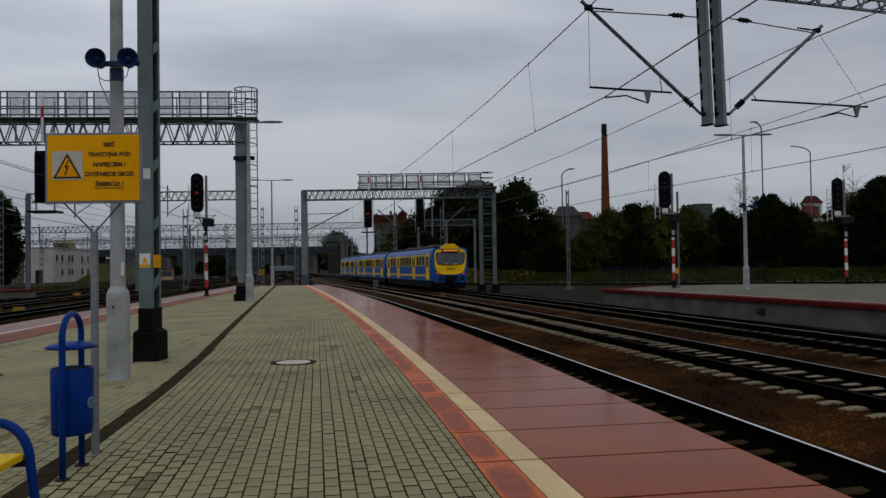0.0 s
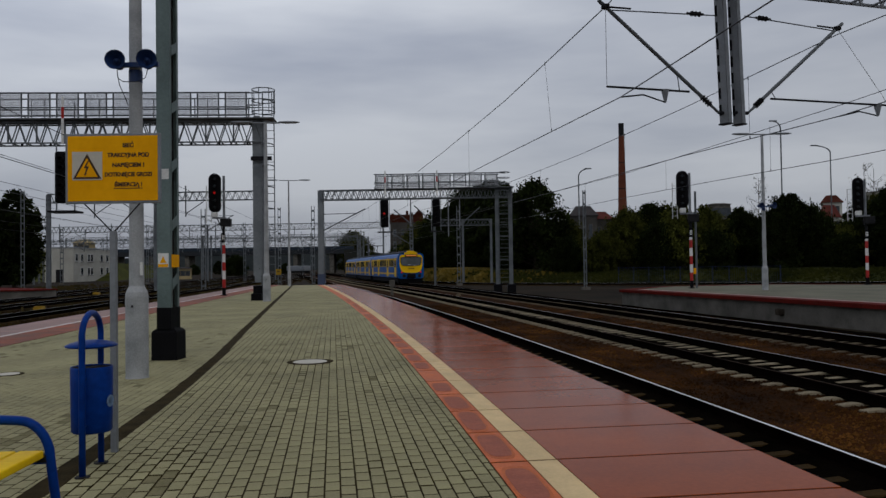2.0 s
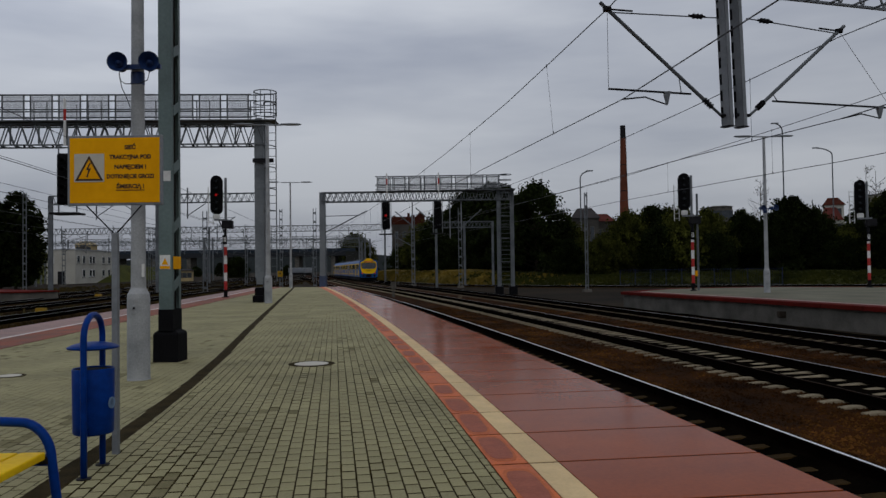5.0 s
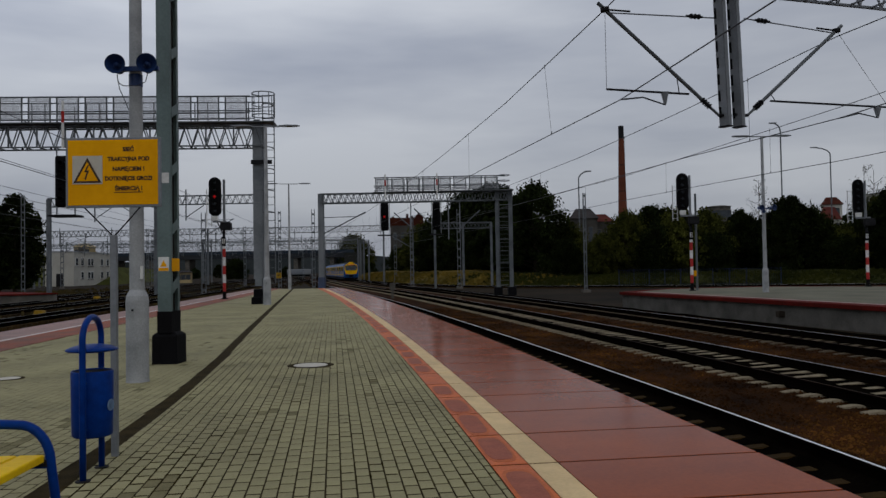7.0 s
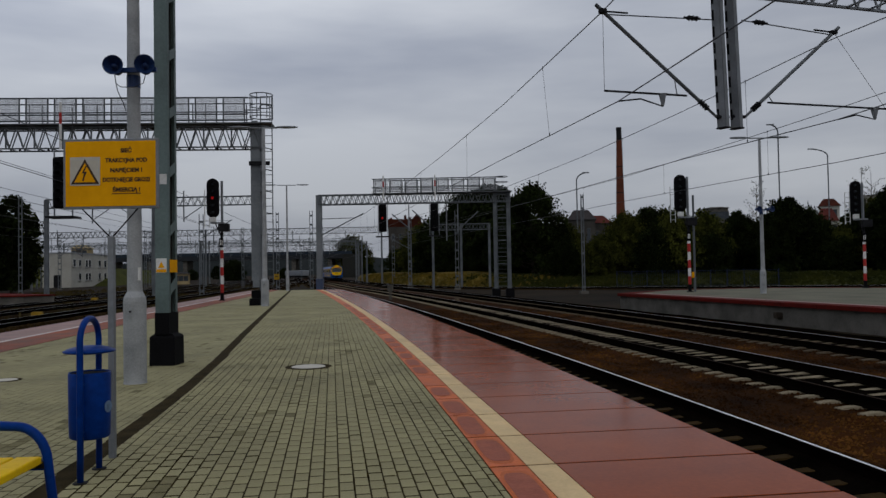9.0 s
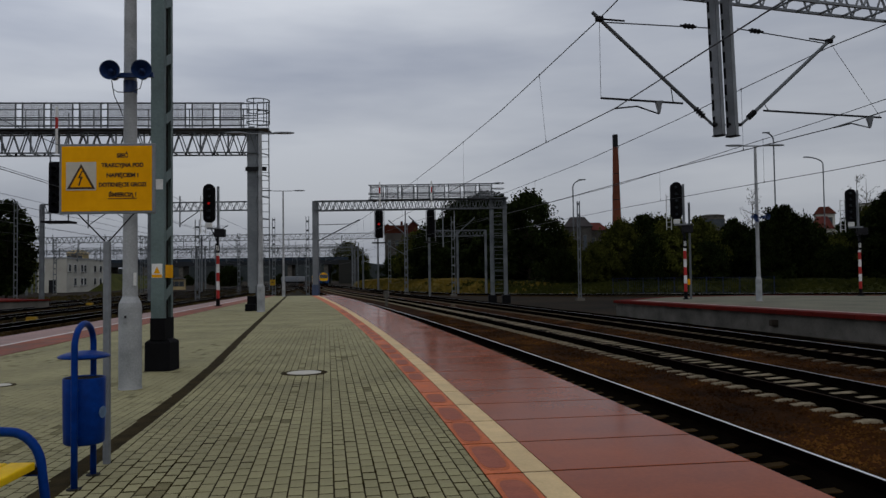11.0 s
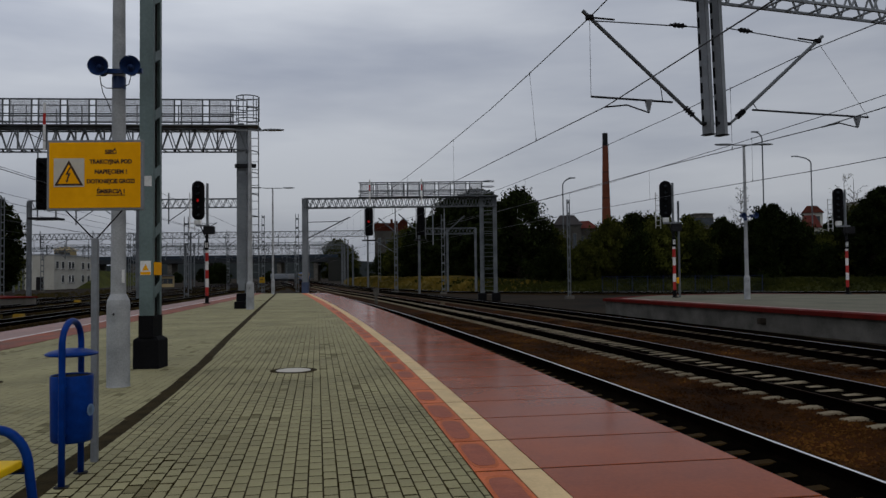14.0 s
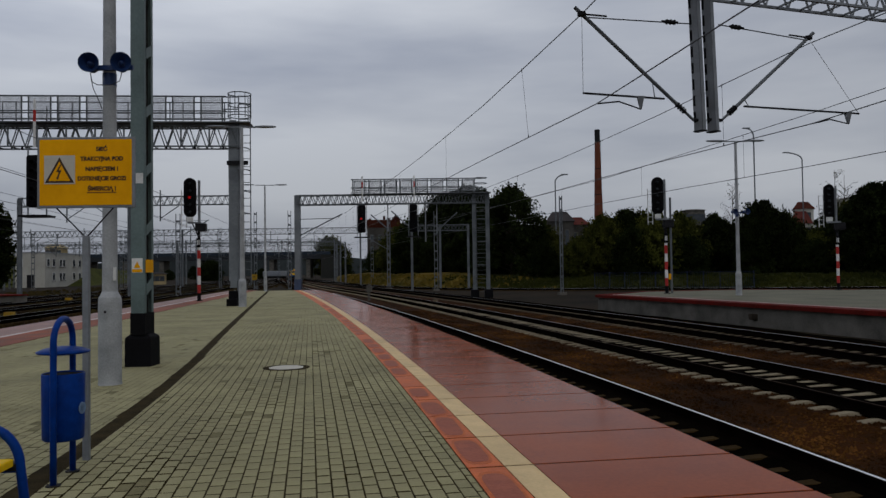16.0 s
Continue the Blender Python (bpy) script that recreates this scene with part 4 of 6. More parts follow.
def cage_ladder(parent, x, y, z0, z1, w=0.45):
    for s in (-1, 1):
        part("ladder_stile", bar((x + s * w / 2, y, z0), (x + s * w / 2, y, z1), 0.04), M_FARSTEEL, parent)
    z = z0
    while z < z1:
        part("rung", bar((x - w / 2, y, z), (x + w / 2, y, z), 0.025), M_FARSTEEL, parent)
        z += 0.35
    z = z0 + 2.2
    while z < z1 + 0.2:
        part("cage_hoop", pipe([(x - w / 2 + (w / 2) * (1 - math.cos(a)) * 1.0 - 0.0, y - 0.65 * math.sin(a), z) for a in np.linspace(0, math.pi, 9)], 0.025, 5), M_FARSTEEL, parent)
        z += 0.95


def hanging_signal(parent, x, y, z1, h, lit):
    part("hanger", bar((x + 0.38, y, z1 - h - 0.3), (x + 0.38, y, z1 + 2.2), 0.05), M_GALV, parent)
    part("hanger", bar((x - 0.40, y, z1 - h - 0.3), (x - 0.40, y, z1 + 0.3), 0.05), M_GALV, parent)
    hd = part("signal_head", box(x - 0.33, y - 0.45, z1 - h, x + 0.33, y - 0.12, z1, None, None, 0.12), M_BLACK, parent, "black hanging signal head")
    n = 5
    for i in range(n):
        zc = z1 - 0.35 - (h - 0.7) * i / (n - 1)
        part("lens_hood", lathe([(0.11, 0), (0.12, 0.2), (0.1, 0.2), (0.1, 0.02)], 12, None, Matrix.Translation((x, y - 0.45, zc)) @ Matrix.Rotation(radians(90), 4, "X")), M_BLACK, hd)
        if lit and i == 2:
            part("lens", lathe([(0.1, 0.02), (0, 0.05)], 12, None, Matrix.Translation((x, y - 0.45, zc)) @ Matrix.Rotation(radians(90), 4, "X")), G_RED, hd, "lit red lens")
    part("floor_plate", box(x - 0.6, y - 0.5, z1 - h - 0.42, x + 0.6, y + 0.4, z1 - h - 0.34), M_DARK, parent)
    part("red_white_post", rod((x + 0.1, y - 0.55, z1 + 0.3), (x + 0.1, y - 0.55, z1 + 2.35), 0.06), M_WHITE, parent)
    part("red_mark", rod((x + 0.1, y - 0.55, z1 + 1.4), (x + 0.1, y - 0.55, z1 + 1.9), 0.064), M_RED, parent)


def near_gantry():
    skew = Matrix.Translation((-9.1, 34.8, 0)) @ Matrix.Rotation(radians(4.3), 4, "Z") @ Matrix.Translation((9.1, -34.8, 0))
    top = thing("signal_gantry", skew, "grey lattice signal gantry with a railed walkway over the yard tracks", "gantry", "signal gantries")
    xl, y = -36.0, 34.8
    part("plinth", box(-9.36, y - 0.55, -0.05, -8.90, y + 0.45, 0.32, None, None, 0.04), M_BLACK, top, "black plinth")
    part("leg_coat", box(-9.29, y - 0.36, 0.32, -8.86, y + 0.36, 0.66), M_BLACK, top, "black bitumen coat")
    for x in (-9.22, -8.93):
        part("leg", box(x - 0.05, y - 0.35, 1.1, x + 0.07, y + 0.35, 8.1), M_SLATE, top, "steel leg channel")
    bm = bmesh.new()
    z = 0.8
    while z < 7.8:
        box(-9.21, y - 0.356, z, -8.93, y - 0.346, z + 0.614, bm)
        box(-9.21, y + 0.346, z, -8.93, y + 0.356, z + 0.614, bm)
        z += 0.62
    part("lattice_plating", bm, M_SLATE, top)
    part("leg", box(xl - 0.3, y - 0.35, FIELD_Z, xl + 0.3, y + 0.35, 8.1), M_FARSTEEL, top)
    truss(top, (xl, y, 7.06), (-8.85, y, 7.06), 0.92, 0.8, 45, 0.04)
    for i in range(22):
        part("bracket", bar((xl + 0.9 + 1.22 * i, y - 0.4, 6.93), (xl + 0.9 + 1.22 * i, y - 0.4, 7.06), 0.07), M_DARK, top)
        part("upright", bar((xl + 0.3 + 1.22 * i, y - 0.41, 7.06), (xl + 0.3 + 1.22 * i, y - 0.41, 7.98), 0.06), M_FARSTEEL, top)
    part("walkway", box(xl, y - 0.65, 8.07, -8.3, y + 0.65, 8.12), M_FARSTEEL, top, "steel grating walkway")
    railing(top, (xl, y - 0.62, 8.12), (-9.32, y - 0.62, 8.12), 1.10, 22, 0.036)
    for z in (8.55, 8.66, 9.2):
        part("end_rail", rod((-9.45, y - 0.62, z), (-8.8, y - 0.62, z), 0.025, None, 6), M_FARSTEEL, top)
    railing(top, (xl, y + 0.62, 8.12), (-9.32, y + 0.62, 8.12), 1.10, 11, 0.03, False)
    cage_ladder(top, -8.55, y - 0.4, 0.9, 9.3, 0.5)
    for z in (8.3, 8.8, 9.3):
        part("cage_hoop", pipe([(-8.78 + 0.50 * math.cos(a), y - 0.3 - 0.5 * math.sin(a), z + 0.1) for a in np.linspace(0, 2 * math.pi, 17)], 0.025, 5), M_FARSTEEL, top)
    for a in np.linspace(0, 2 * math.pi, 8)[:-1]:
        part("cage_bar", rod((-8.78 + 0.50 * math.cos(a), y - 0.3 - 0.5 * math.sin(a), 8.3), (-8.78 + 0.50 * math.cos(a), y - 0.3 - 0.5 * math.sin(a), 9.42), 0.02, None, 5), M_FARSTEEL, top)
    part("arm_box", box(-9.32, y - 0.5, 6.22, -8.4, y - 0.42, 6.40), M_DARK, top)
    hanging_signal(top, -17.42, y - 0.3, 6.65, 2.25, False)


near_gantry()


def far_gantry():
    top = thing("signal_gantry", pose(0, 0, 0), "grey lattice signal gantry with a railed walkway spanning the running tracks", "gantry", "signal gantries")
    a, b = Vector((-11.75, 65.2, 7.1)), Vector((4.3, 65.2, 7.1))
    part("leg", box(a.x - 0.22, 64.9, 0, a.x + 0.22, 65.5, 7.9), M_SLATE, top, "grey steel leg")
    part("leg_foot", box(a.x - 0.26, 64.85, -0.1, a.x + 0.26, 65.55, 0.9), mat("dark_blue_coat", (0.05, 0.07, 0.13), (0.035, 0.05, 0.09), 0.6, scale=1, fine=10, bump=0.05), top, "dark blue coated foot")
    for x, y in ((3.0, 65.2), (4.15, 65.2)):
        part("leg", box(x - 0.13, y - 0.3, FIELD_Z, x + 0.13, y + 0.3, 7.85), M_FARSTEEL, top, "grey steel leg")
        part("leg_foot", box(x - 0.35, y - 0.5, FIELD_Z - 0.05, x + 0.35, y + 0.5, -0.15, None, None, 0.05), M_BLACK, top, "black plinth")
    cage_ladder(top, 3.57, 64.9, -0.3, 8.0, 0.8)
    truss(top, a, b, 0.78, 0.8, 30, 0.055)
    part("walkway", box(-7.2, 64.5, 7.88, 4.4, 65.9, 7.95), M_FARSTEEL, top, "steel grating walkway")
    railing(top, (-7.2, 64.5, 7.95), (3.2, 64.5, 7.95), 1.15, 8, 0.042)
    for z in (8.3, 8.7, 9.1):
        part("end_rail", rod((3.0, 64.5, z), (3.7, 64.5, z), 0.035, None, 6), M_FARSTEEL, top)
    railing(top, (-7.2, 65.85, 7.95), (3.2, 65.85, 7.95), 1.15, 8, 0.042, False)
    for z in (8.2, 8.7, 9.15):
        part("cage_hoop", pipe([(3.6 + 0.5 * math.cos(t), 64.9 - 0.5 * math.sin(t), z) for t in np.linspace(0, 2 * math.pi, 13)], 0.03, 5), M_FARSTEEL, top)
    hanging_signal(top, -6.35, 65.0, 7.0, 2.3, True)
    hanging_signal(top, -2.05, 65.0, 7.0, 2.3, False)
    for x, z in ((-1.05, 3.9), (-0.1, 4.6), (-4.2, 4.8)):
        part("drop_post", bar((x, 65.2, z), (x, 65.2, 7.0), 0.09), M_GALV, top, "grey drop post")
    for p0, p1 in (((-11.6, 4.5), (-8.0, 6.3)), ((-2.6, 5.3), (-3.9, 6.5)), ((-4.2, 5.0), (-5.6, 6.2)), ((-0.1, 4.8), (1.6, 6.3))):
        part("cantilever", rod((p0[0], 65.0, p0[1]), (p1[0], 65.0, p1[1]), 0.05), M_FARSTEEL, top, "slanting cantilever")
    part("registration_arm", rod((-11.6, 65.0, 5.9), (-8.6, 65.0, 5.95), 0.03), M_FARSTEEL, top)


far_gantry()


# ---- overhead line support above the running tracks ----
def catenary_portal():
    """Lattice beam across the tracks; a pair of drop posts carries two slanting arms."""
    along = Vector((1, 0.34, 0)).normalized()
    mid = Vector((4.54, 13.2, 0))
    top = thing("catenary_portal", pose(0, 0, 0), "steel lattice portal with twin drop posts and slanting cantilever arms", "portal")
    p = lambda u, z, back=0.0: mid + along * u + Vector((-along.y, along.x, 0)) * back + Vector((0, 0, z))
    for u in (12.0,):
        part("leg", bar(p(u, FIELD_Z if u > 0 else 0.0), p(u, 6.5), 0.22), M_GALV, top, "steel leg")
    truss(top, p(-9.3, 6.11), p(12.0, 6.11), 0.60, 0.5, 42, 0.03, M_GALV)
    for u, w in ((-0.06, 0), (0.21, 0)):
        a, b = p(u, 3.735), p(u - 0.075, 6.12)
        d = (b - a).normalized()
        m = Matrix.Translation(a) @ d.to_track_quat("Z", "Y").to_matrix().to_4x4() @ Matrix.Rotation(radians(18), 4, "Z")
        post = box(-0.085, -0.05, 0, 0.085, -0.04, 2.36, None, m)
        box(-0.085, -0.05, 0, -0.075, 0.05, 2.34, post, m)
        box(0.075, -0.05, 0, 0.085, 0.05, 2.34, post, m)
        drop = part("drop_post", post, M_GALV, top, "perforated steel drop post")
        for i in range(8):
            part("slot", box(-0.078, -0.056, 0.14 + i * 0.28, -0.036, -0.049, 0.32 + i * 0.28, None, m), M_BLACK, drop)
        part("end_plate", box(-0.10, -0.07, -0.02, 0.10, 0.07, 0.0, None, m), M_DARK, drop)
    arm = []
    for s, tip, foot in ((-1, p(-2.30, 5.52), p(-0.20, 3.91)), (1, p(2.32, 5.53), p(0.38, 3.93))):
        part("slanting_arm", rod(foot.lerp(tip, 0.155), tip + (tip - foot) * 0.06, 0.032), M_FARSTEEL, top, "grey slanting tube arm")
        part("arm_end", rod(foot, foot.lerp(tip, 0.085), 0.024), M_FARSTEEL, top, "grey arm end fitting")
        ins = part("insulator", rod(foot.lerp(tip, 0.075), foot.lerp(tip, 0.165), 0.028), M_DARK, top, "dark ribbed insulator")
        for i in range(4):
            c = foot.lerp(tip, 0.085 + 0.02 * i)
            part("shed", rod(c, c + (tip - foot) * 0.008, 0.055, 0.04, 12), M_DARK, ins)
        part("clevis", rod(foot + along * (-s * 0.25), foot, 0.03), M_DARK, top)
        anchor = p(-0.22 if s < 0 else 0.36, 5.55 if s < 0 else 5.59)
        part("stay_wire", rod(anchor, tip.lerp(foot, 0.03), 0.010, None, 6), M_WIRE, top, "thin stay wire")
        sti = part("stay_insulator", rod(anchor.lerp(tip, 0.12), anchor.lerp(tip, 0.27), 0.022), M_DARK, top, "dark stay insulator")
        for i in range(3):
            c = anchor.lerp(tip, 0.15 + 0.035 * i)
            part("shed", rod(c, c + (tip - anchor) * 0.014, 0.046, 0.038, 12), M_DARK, sti)
        part("stay_end", rod(tip.lerp(anchor, 0.03), tip.lerp(anchor, 0.22), 0.016), M_DARK, top)
        part("tip_clamp", lathe([(0.07, -0.03), (0.07, 0.03)], 10, None, Matrix.Translation(tip)), M_DARK, top)
        arm.append((tip, foot))
    # steady arms
    l0, l1 = p(-2.30, 4.235), p(-0.77, 4.235)
    r0, r1 = p(0.86, 4.20), p(3.455, 4.21)
    for q0, q1, tip in ((l0, l1, p(-2.05, 4.08)), (r1, r0, p(2.35, 3.97))):
        part("registration_tube", rod(q0, q1, 0.018), M_DARK, top, "thin registration tube")
        k = q0.lerp(q1, 0.70 if q0 is l0 else 0.10)
        part("steady_arm", pipe([k, k + Vector((0, 0, -0.20)), (k + tip) / 2 + Vector((0, 0, -0.02)), tip], 0.013, 6), M_DARK, top, "bent steady arm")
        part("drop_bracket", rod(k + Vector((0, 0, 0.01)), k + Vector((0, 0, -0.20)), 0.075, 0.022, 4), M_GALV, top, "tapered grey bracket plate")
    for a, b in ((arm[0][0], l0), (arm[1][0], r1)):
        part("hanger_wire", rod(a, b, 0.004, None, 5), M_WIRE, top)
    part("arm_link", bar(arm[0][0].lerp(arm[0][1], 0.62), l0.lerp(l1, 0.88), 0.012), M_DARK, top)
    part("arm_link", bar(arm[1][0].lerp(arm[1][1], 0.75), r0.lerp(r1, 0.04), 0.012), M_DARK, top)
    return p(-2.05, 4.08), arm[0][0], p(2.35, 3.97), arm[1][0]


C1, W1, C2, W2 = catenary_portal()


def overhead_line(name_label, contact, messenger, r=0.009, sag_k=0.012):
    """contact, messenger: support points in order; droppers hang between them."""
    top = thing("overhead_line", pose(0, 0, 0), name_label, "overhead wire", "overhead wires")
    for a, b in zip(contact, contact[1:]):
        part("contact_wire", rod(a, b, r, None, 5), M_WIRE, top, "contact wire")
    for (a, b), (ca, cb) in zip(zip(messenger, messenger[1:]), zip(contact, contact[1:])):
        a, b, ca, cb = Vector(a), Vector(b), Vector(ca), Vector(cb)
        n = max(2, round((b - a).length / 5))
        sag = sag_k * (b - a).length
        pts = [a.lerp(b, i / n) + Vector((0, 0, -4 * sag * (i / n) * (1 - i / n))) for i in range(n + 1)]
        part("messenger_wire", pipe(pts, r, 5), M_WIRE, top, "carrying wire")
        for i in range(1, n):
            part("dropper", rod(pts[i], ca.lerp(cb, i / n), r * 0.42, None, 4), M_WIRE, top)
            part("clip", bar(pts[i] + Vector((0, 0, -0.05)), pts[i] + Vector((0, 0, 0.03)), 0.014), M_DARK, top)
            part("clip", bar(ca.lerp(cb, i / n) + Vector((0, 0, -0.01)), ca.lerp(cb, i / n) + Vector((0, 0, 0.06)), 0.016), M_DARK, top)


def strung(d, rows, c=None, w=None):
    """Wire points over the track at d from rows of (y, contact height, messenger height); c, w replace the row at the support."""
    return ([c if c is not None and zc == 0 else off(y, d, zc) for y, zc, zm in rows], [w if w is not None and zc == 0 else off(y, d, zm) for y, zc, zm in rows])


FAR = [(64.8, 4.45, 5.8), (125, 4.5, 5.9), (190, 4.5, 5.9), (260, 4.5, 5.9)]
overhead_line("contact and carrying wire over the platform track", *strung(T1, [(-42, 4.1, 5.8), (13, 0, 0), (19, 4.15, 5.49), (28, 4.30, 5.55), (42, 4.40, 5.66)] + FAR, C1, W1), 0.0095, 0.0006)
overhead_line("contact and carrying wire over the middle track", *strung(T2, [(-42, 4.0, 5.4), (7, 3.92, 5.05), (13, 0, 0), (18, 4.0, 5.15), (25, 4.08, 5.09), (34, 4.18, 5.15), (48, 4.32, 5.45)] + FAR, C2, W2 - Vector((0, 0, 0.11))), 0.0095, 0.0006)
overhead_line("contact and carrying wire over the far running track", *strung(T3, [(-42, 4.0, 5.8), (13, 3.92, 5.42), (18, 3.97, 5.32), (24, 4.10, 5.27), (31, 4.20, 5.22), (45, 4.30, 5.4)] + FAR), 0.0095, 0.0006)


# ---- masts and portals of the yard ----
def slim_mast(x, y, top_z, w=0.28, label="slim grey steel overhead line mast", arm=0):
    m = thing("catenary_mast", pose(x, y, FIELD_Z, 0, 0, 8), label, "mast", "overhead line masts")
    h = top_z - FIELD_Z
    for s in (-1, 1):
        part("channel", box(s * w / 2 - 0.03, -0.09, 0, s * w / 2 + 0.03, 0.09, h), M_FARSTEEL, m)
    bm = bmesh.new()
    z = 0.5
    while z < h:
        box(-w / 2, -0.095, z, w / 2, -0.088, z + 0.2, bm)
        z += 1.0
    part("lattice_plating", bm, M_FARSTEEL, m)
    part("foot", box(-0.35, -0.35, -0.04, 0.35, 0.35, 0.25, None, None, 0.03), M_CONC, m)
    if arm:
        part("cantilever", rod((0, 0, h - 2.4), (arm, 0, h - 0.6), 0.045), M_FARSTEEL, m)
        part("stay", rod((0, 0, h - 0.7), (arm, 0, h - 0.65), 0.02), M_FARSTEEL, m)
    return m


slim_mast(11.0, 69.7, 8.0, 0.2)
slim_mast(-0.3, 90.5, 8.4, 0.36)
slim_mast(-6.4, 100.5, 8.4, 0.36)
slim_mast(-7.2, 112, 7.0, 0.36, arm=-3)
slim_mast(-11.5, 135, 8.0, 0.4)
slim_mast(-16.4, 86.0, 8.3, 0.3, arm=0)
slim_mast(-22.5, 96, 9.0, 0.3)
slim_mast(-26.0, 78, 7.5, 0.4, "grey steel mast beyond the yard tracks", 3)
slim_mast(-45.0, 84.0, 9.7, 0.45, "grey steel mast on the yard platform end", 0)
slim_mast(-57, 100, 12, 0.4)
slim_mast(-70, 135, 9, 0.5, arm=5)
slim_mast(-60, 150, 10, 0.45)


def yard_portal(xl, xr, y, z, h=0.9, bays=26):
    top = thing("catenary_portal", pose(0, 0, 0), "distant grey lattice portal over the yard tracks", "portal", "distant portals")
    for x in (xl, xr, (xl + xr) / 2):
        part("leg", box(x - 0.14, y - 0.14, FIELD_Z, x + 0.14, y + 0.14, z + h), M_FARSTEEL, top)
    truss(top, (xl, y, z), (xr, y, z), h, 0.7, bays, 0.045)
    n = int((xr - xl) / 4.6)
    for i in range(1, n):
        x = xl + i * 4.6
        part("drop_post", bar((x, y, z - 1.6), (x, y, z + 1.5 if i % 2 else z + 0.6), 0.10), M_FARSTEEL, top)
        part("registration_arm", rod((x, y, z - 1.3), (x + (1.8 if i % 2 else -1.8), y, z - 0.1), 0.045), M_FARSTEEL, top)


yard_portal(-41.2, -19.7, 77, 8.3, 0.85, 30)
yard_portal(-75, -13.5, 135, 8.2, 1.0, 72)
yard_portal(-95, -22, 175, 7.6, 1.0, 70)
yard_portal(-105, -28, 215, 7.8, 1.2, 44)
yard_portal(-3.2, 3.6, 94, 6.3, 0.7, 8)


yard_portal(-85, -18.5, 155, 6.9, 0.6, 52)
yard_portal(-100, -26, 195, 9.2, 0.7, 52)
# yard clutter: single masts between the tracks
for x, y, z in ((-33, 118, 8.5), (-52, 128, 9.0), (-28, 145, 8.0), (-62, 165, 9.5), (-40, 180, 9.0), (-36, 205, 8.5), (-75, 200, 10), (-48, 235, 9.5), (-66, 250, 9.5), (-19.5, 150, 7.5), (-25, 190, 8)):
    slim_mast(x, y, z, 0.3, "slim grey mast among the yard tracks", 2.5 if x % 2 else -2.5)


def yard_wires():
    top = thing("overhead_line", pose(0, 0, 0), "thin wires strung over the yard tracks", "overhead wire", "overhead wires")
    for d in (1.9, 6.4, 11.0, 15.6, 20.2):
        for zc in (4.95, 6.5):
            ps = [Vector((left_x(y) - d, y, zc)) for y in (6, 36, 77)] + [Vector((left_x(77) - d - 0.13 * (y - 77), y, zc + 0.3)) for y in (135, 175, 215)]
            for a, b in zip(ps, ps[1:]):
                part("wire", rod(a, b, 0.014, None, 4), M_WIRE, top)


yard_wires()
# ---- small yard things ----
def dwarf_signal(x, y, z=FIELD_Z):
    top = thing("dwarf_signal", pose(x, y, z, 0, 0, 8), "small grey ground signal beside the track", "railway signal", "ground signals")
    part("post", box(-0.1, -0.1, 0, 0.1, 0.1, 0.7), M_CONC, top)
    part("head", box(-0.22, -0.15, 0.7, 0.22, 0.12, 1.25, None, None, 0.08), M_CONC, top)


p = off(60, 3.45)
dwarf_signal(p.x, p.y)


def track_box(x, y, z, s, label="yellow track equipment box between the rails"):
    top = thing("track_box", pose(x, y, z, 0, 0, 10), label, "equipment box", "track boxes")
    part("body", box(-s / 2, -s / 2, 0, s / 2, s / 2, s * 0.55, None, None, 0.04), M_DULLY if s > 0.35 else M_SLEEPW, top)
    part("lid", box(-s * 0.44, -s * 0.44, s * 0.55, s * 0.44, s * 0.44, s * 0.68), M_DULLY if s > 0.35 else M_SLEEPW, top)


track_box(-22.7, 41.4, BED_Z, 0.48)
track_box(-31.7, 67, BED_Z, 0.5)
p = off(55, 7.6)
track_box(p.x, p.y, BED_Z - 0.05, 0.3, "small dull track equipment box")


def yard_board():
    top = thing("yard_sign", pose(-18.9, 80, FIELD_Z, 0, 0, 5), "small square yellow board on a post beside the far tracks", "sign")
    part("post", rod((0, 0, 0), (0, 0, 2.3), 0.05), M_FARSTEEL, top)
    part("panel", box(-0.3, -0.08, 1.62, 0.3, -0.04, 2.22, None, None, 0.02), M_DULLY, top)
    part("mark", box(-0.14, -0.09, 1.9, 0.14, -0.078, 2.0), M_INK, top)


yard_board()



def litter_scrap():
    """A crumpled white scrap on the ballast."""
    rs = np.random.RandomState(2)
    vv = [(i * 0.07 - 0.17, j * 0.06 - 0.05 + 0.03 * math.sin(i), 0.015 + 0.05 * rs.rand()) for i in range(6) for j in range(3)]
    ff = [(i * 3 + j, i * 3 + j + 1, i * 3 + j + 4, i * 3 + j + 3) for i in range(5) for j in range(2)]
    ob = grid_mesh("litter_scrap", vv, ff, M_WHITE)
    ob.matrix_basis = pose(6.18, 11.55, -0.79, 0, 0, -20)
    tagged(ob, "crumpled white paper scrap on the ballast", "litter")


litter_scrap()


def sleeper_fence():
    top = thing("fence", pose(0, 0, 0), "blue steel bar fence behind the opposite platform", "fence")
    a, b = Vector((16.6, 83, FIELD_Z)), Vector((31.0, 76.6, FIELD_Z))
    n = 10
    for i in range(n + 1):
        q = a.lerp(b, i / n)
        part("post", bar(q, q + Vector((0, 0, 1.95)), 0.06), M_FENCE, top)
    for z in (0.35, 1.85):
        part("rail", bar(a + Vector((0, 0, z)), b + Vector((0, 0, z)), 0.03), M_FENCE, top)
    bm = bmesh.new()
    for i in range(n * 8):
        q = a.lerp(b, (i + 0.5) / (n * 8))
        bar(q + Vector((0, 0, 0.35)), q + Vector((0, 0, 1.85)), 0.012, None, bm)
    tagged(part("grille", bm, M_FENCE, top), kind="stuff")


sleeper_fence()


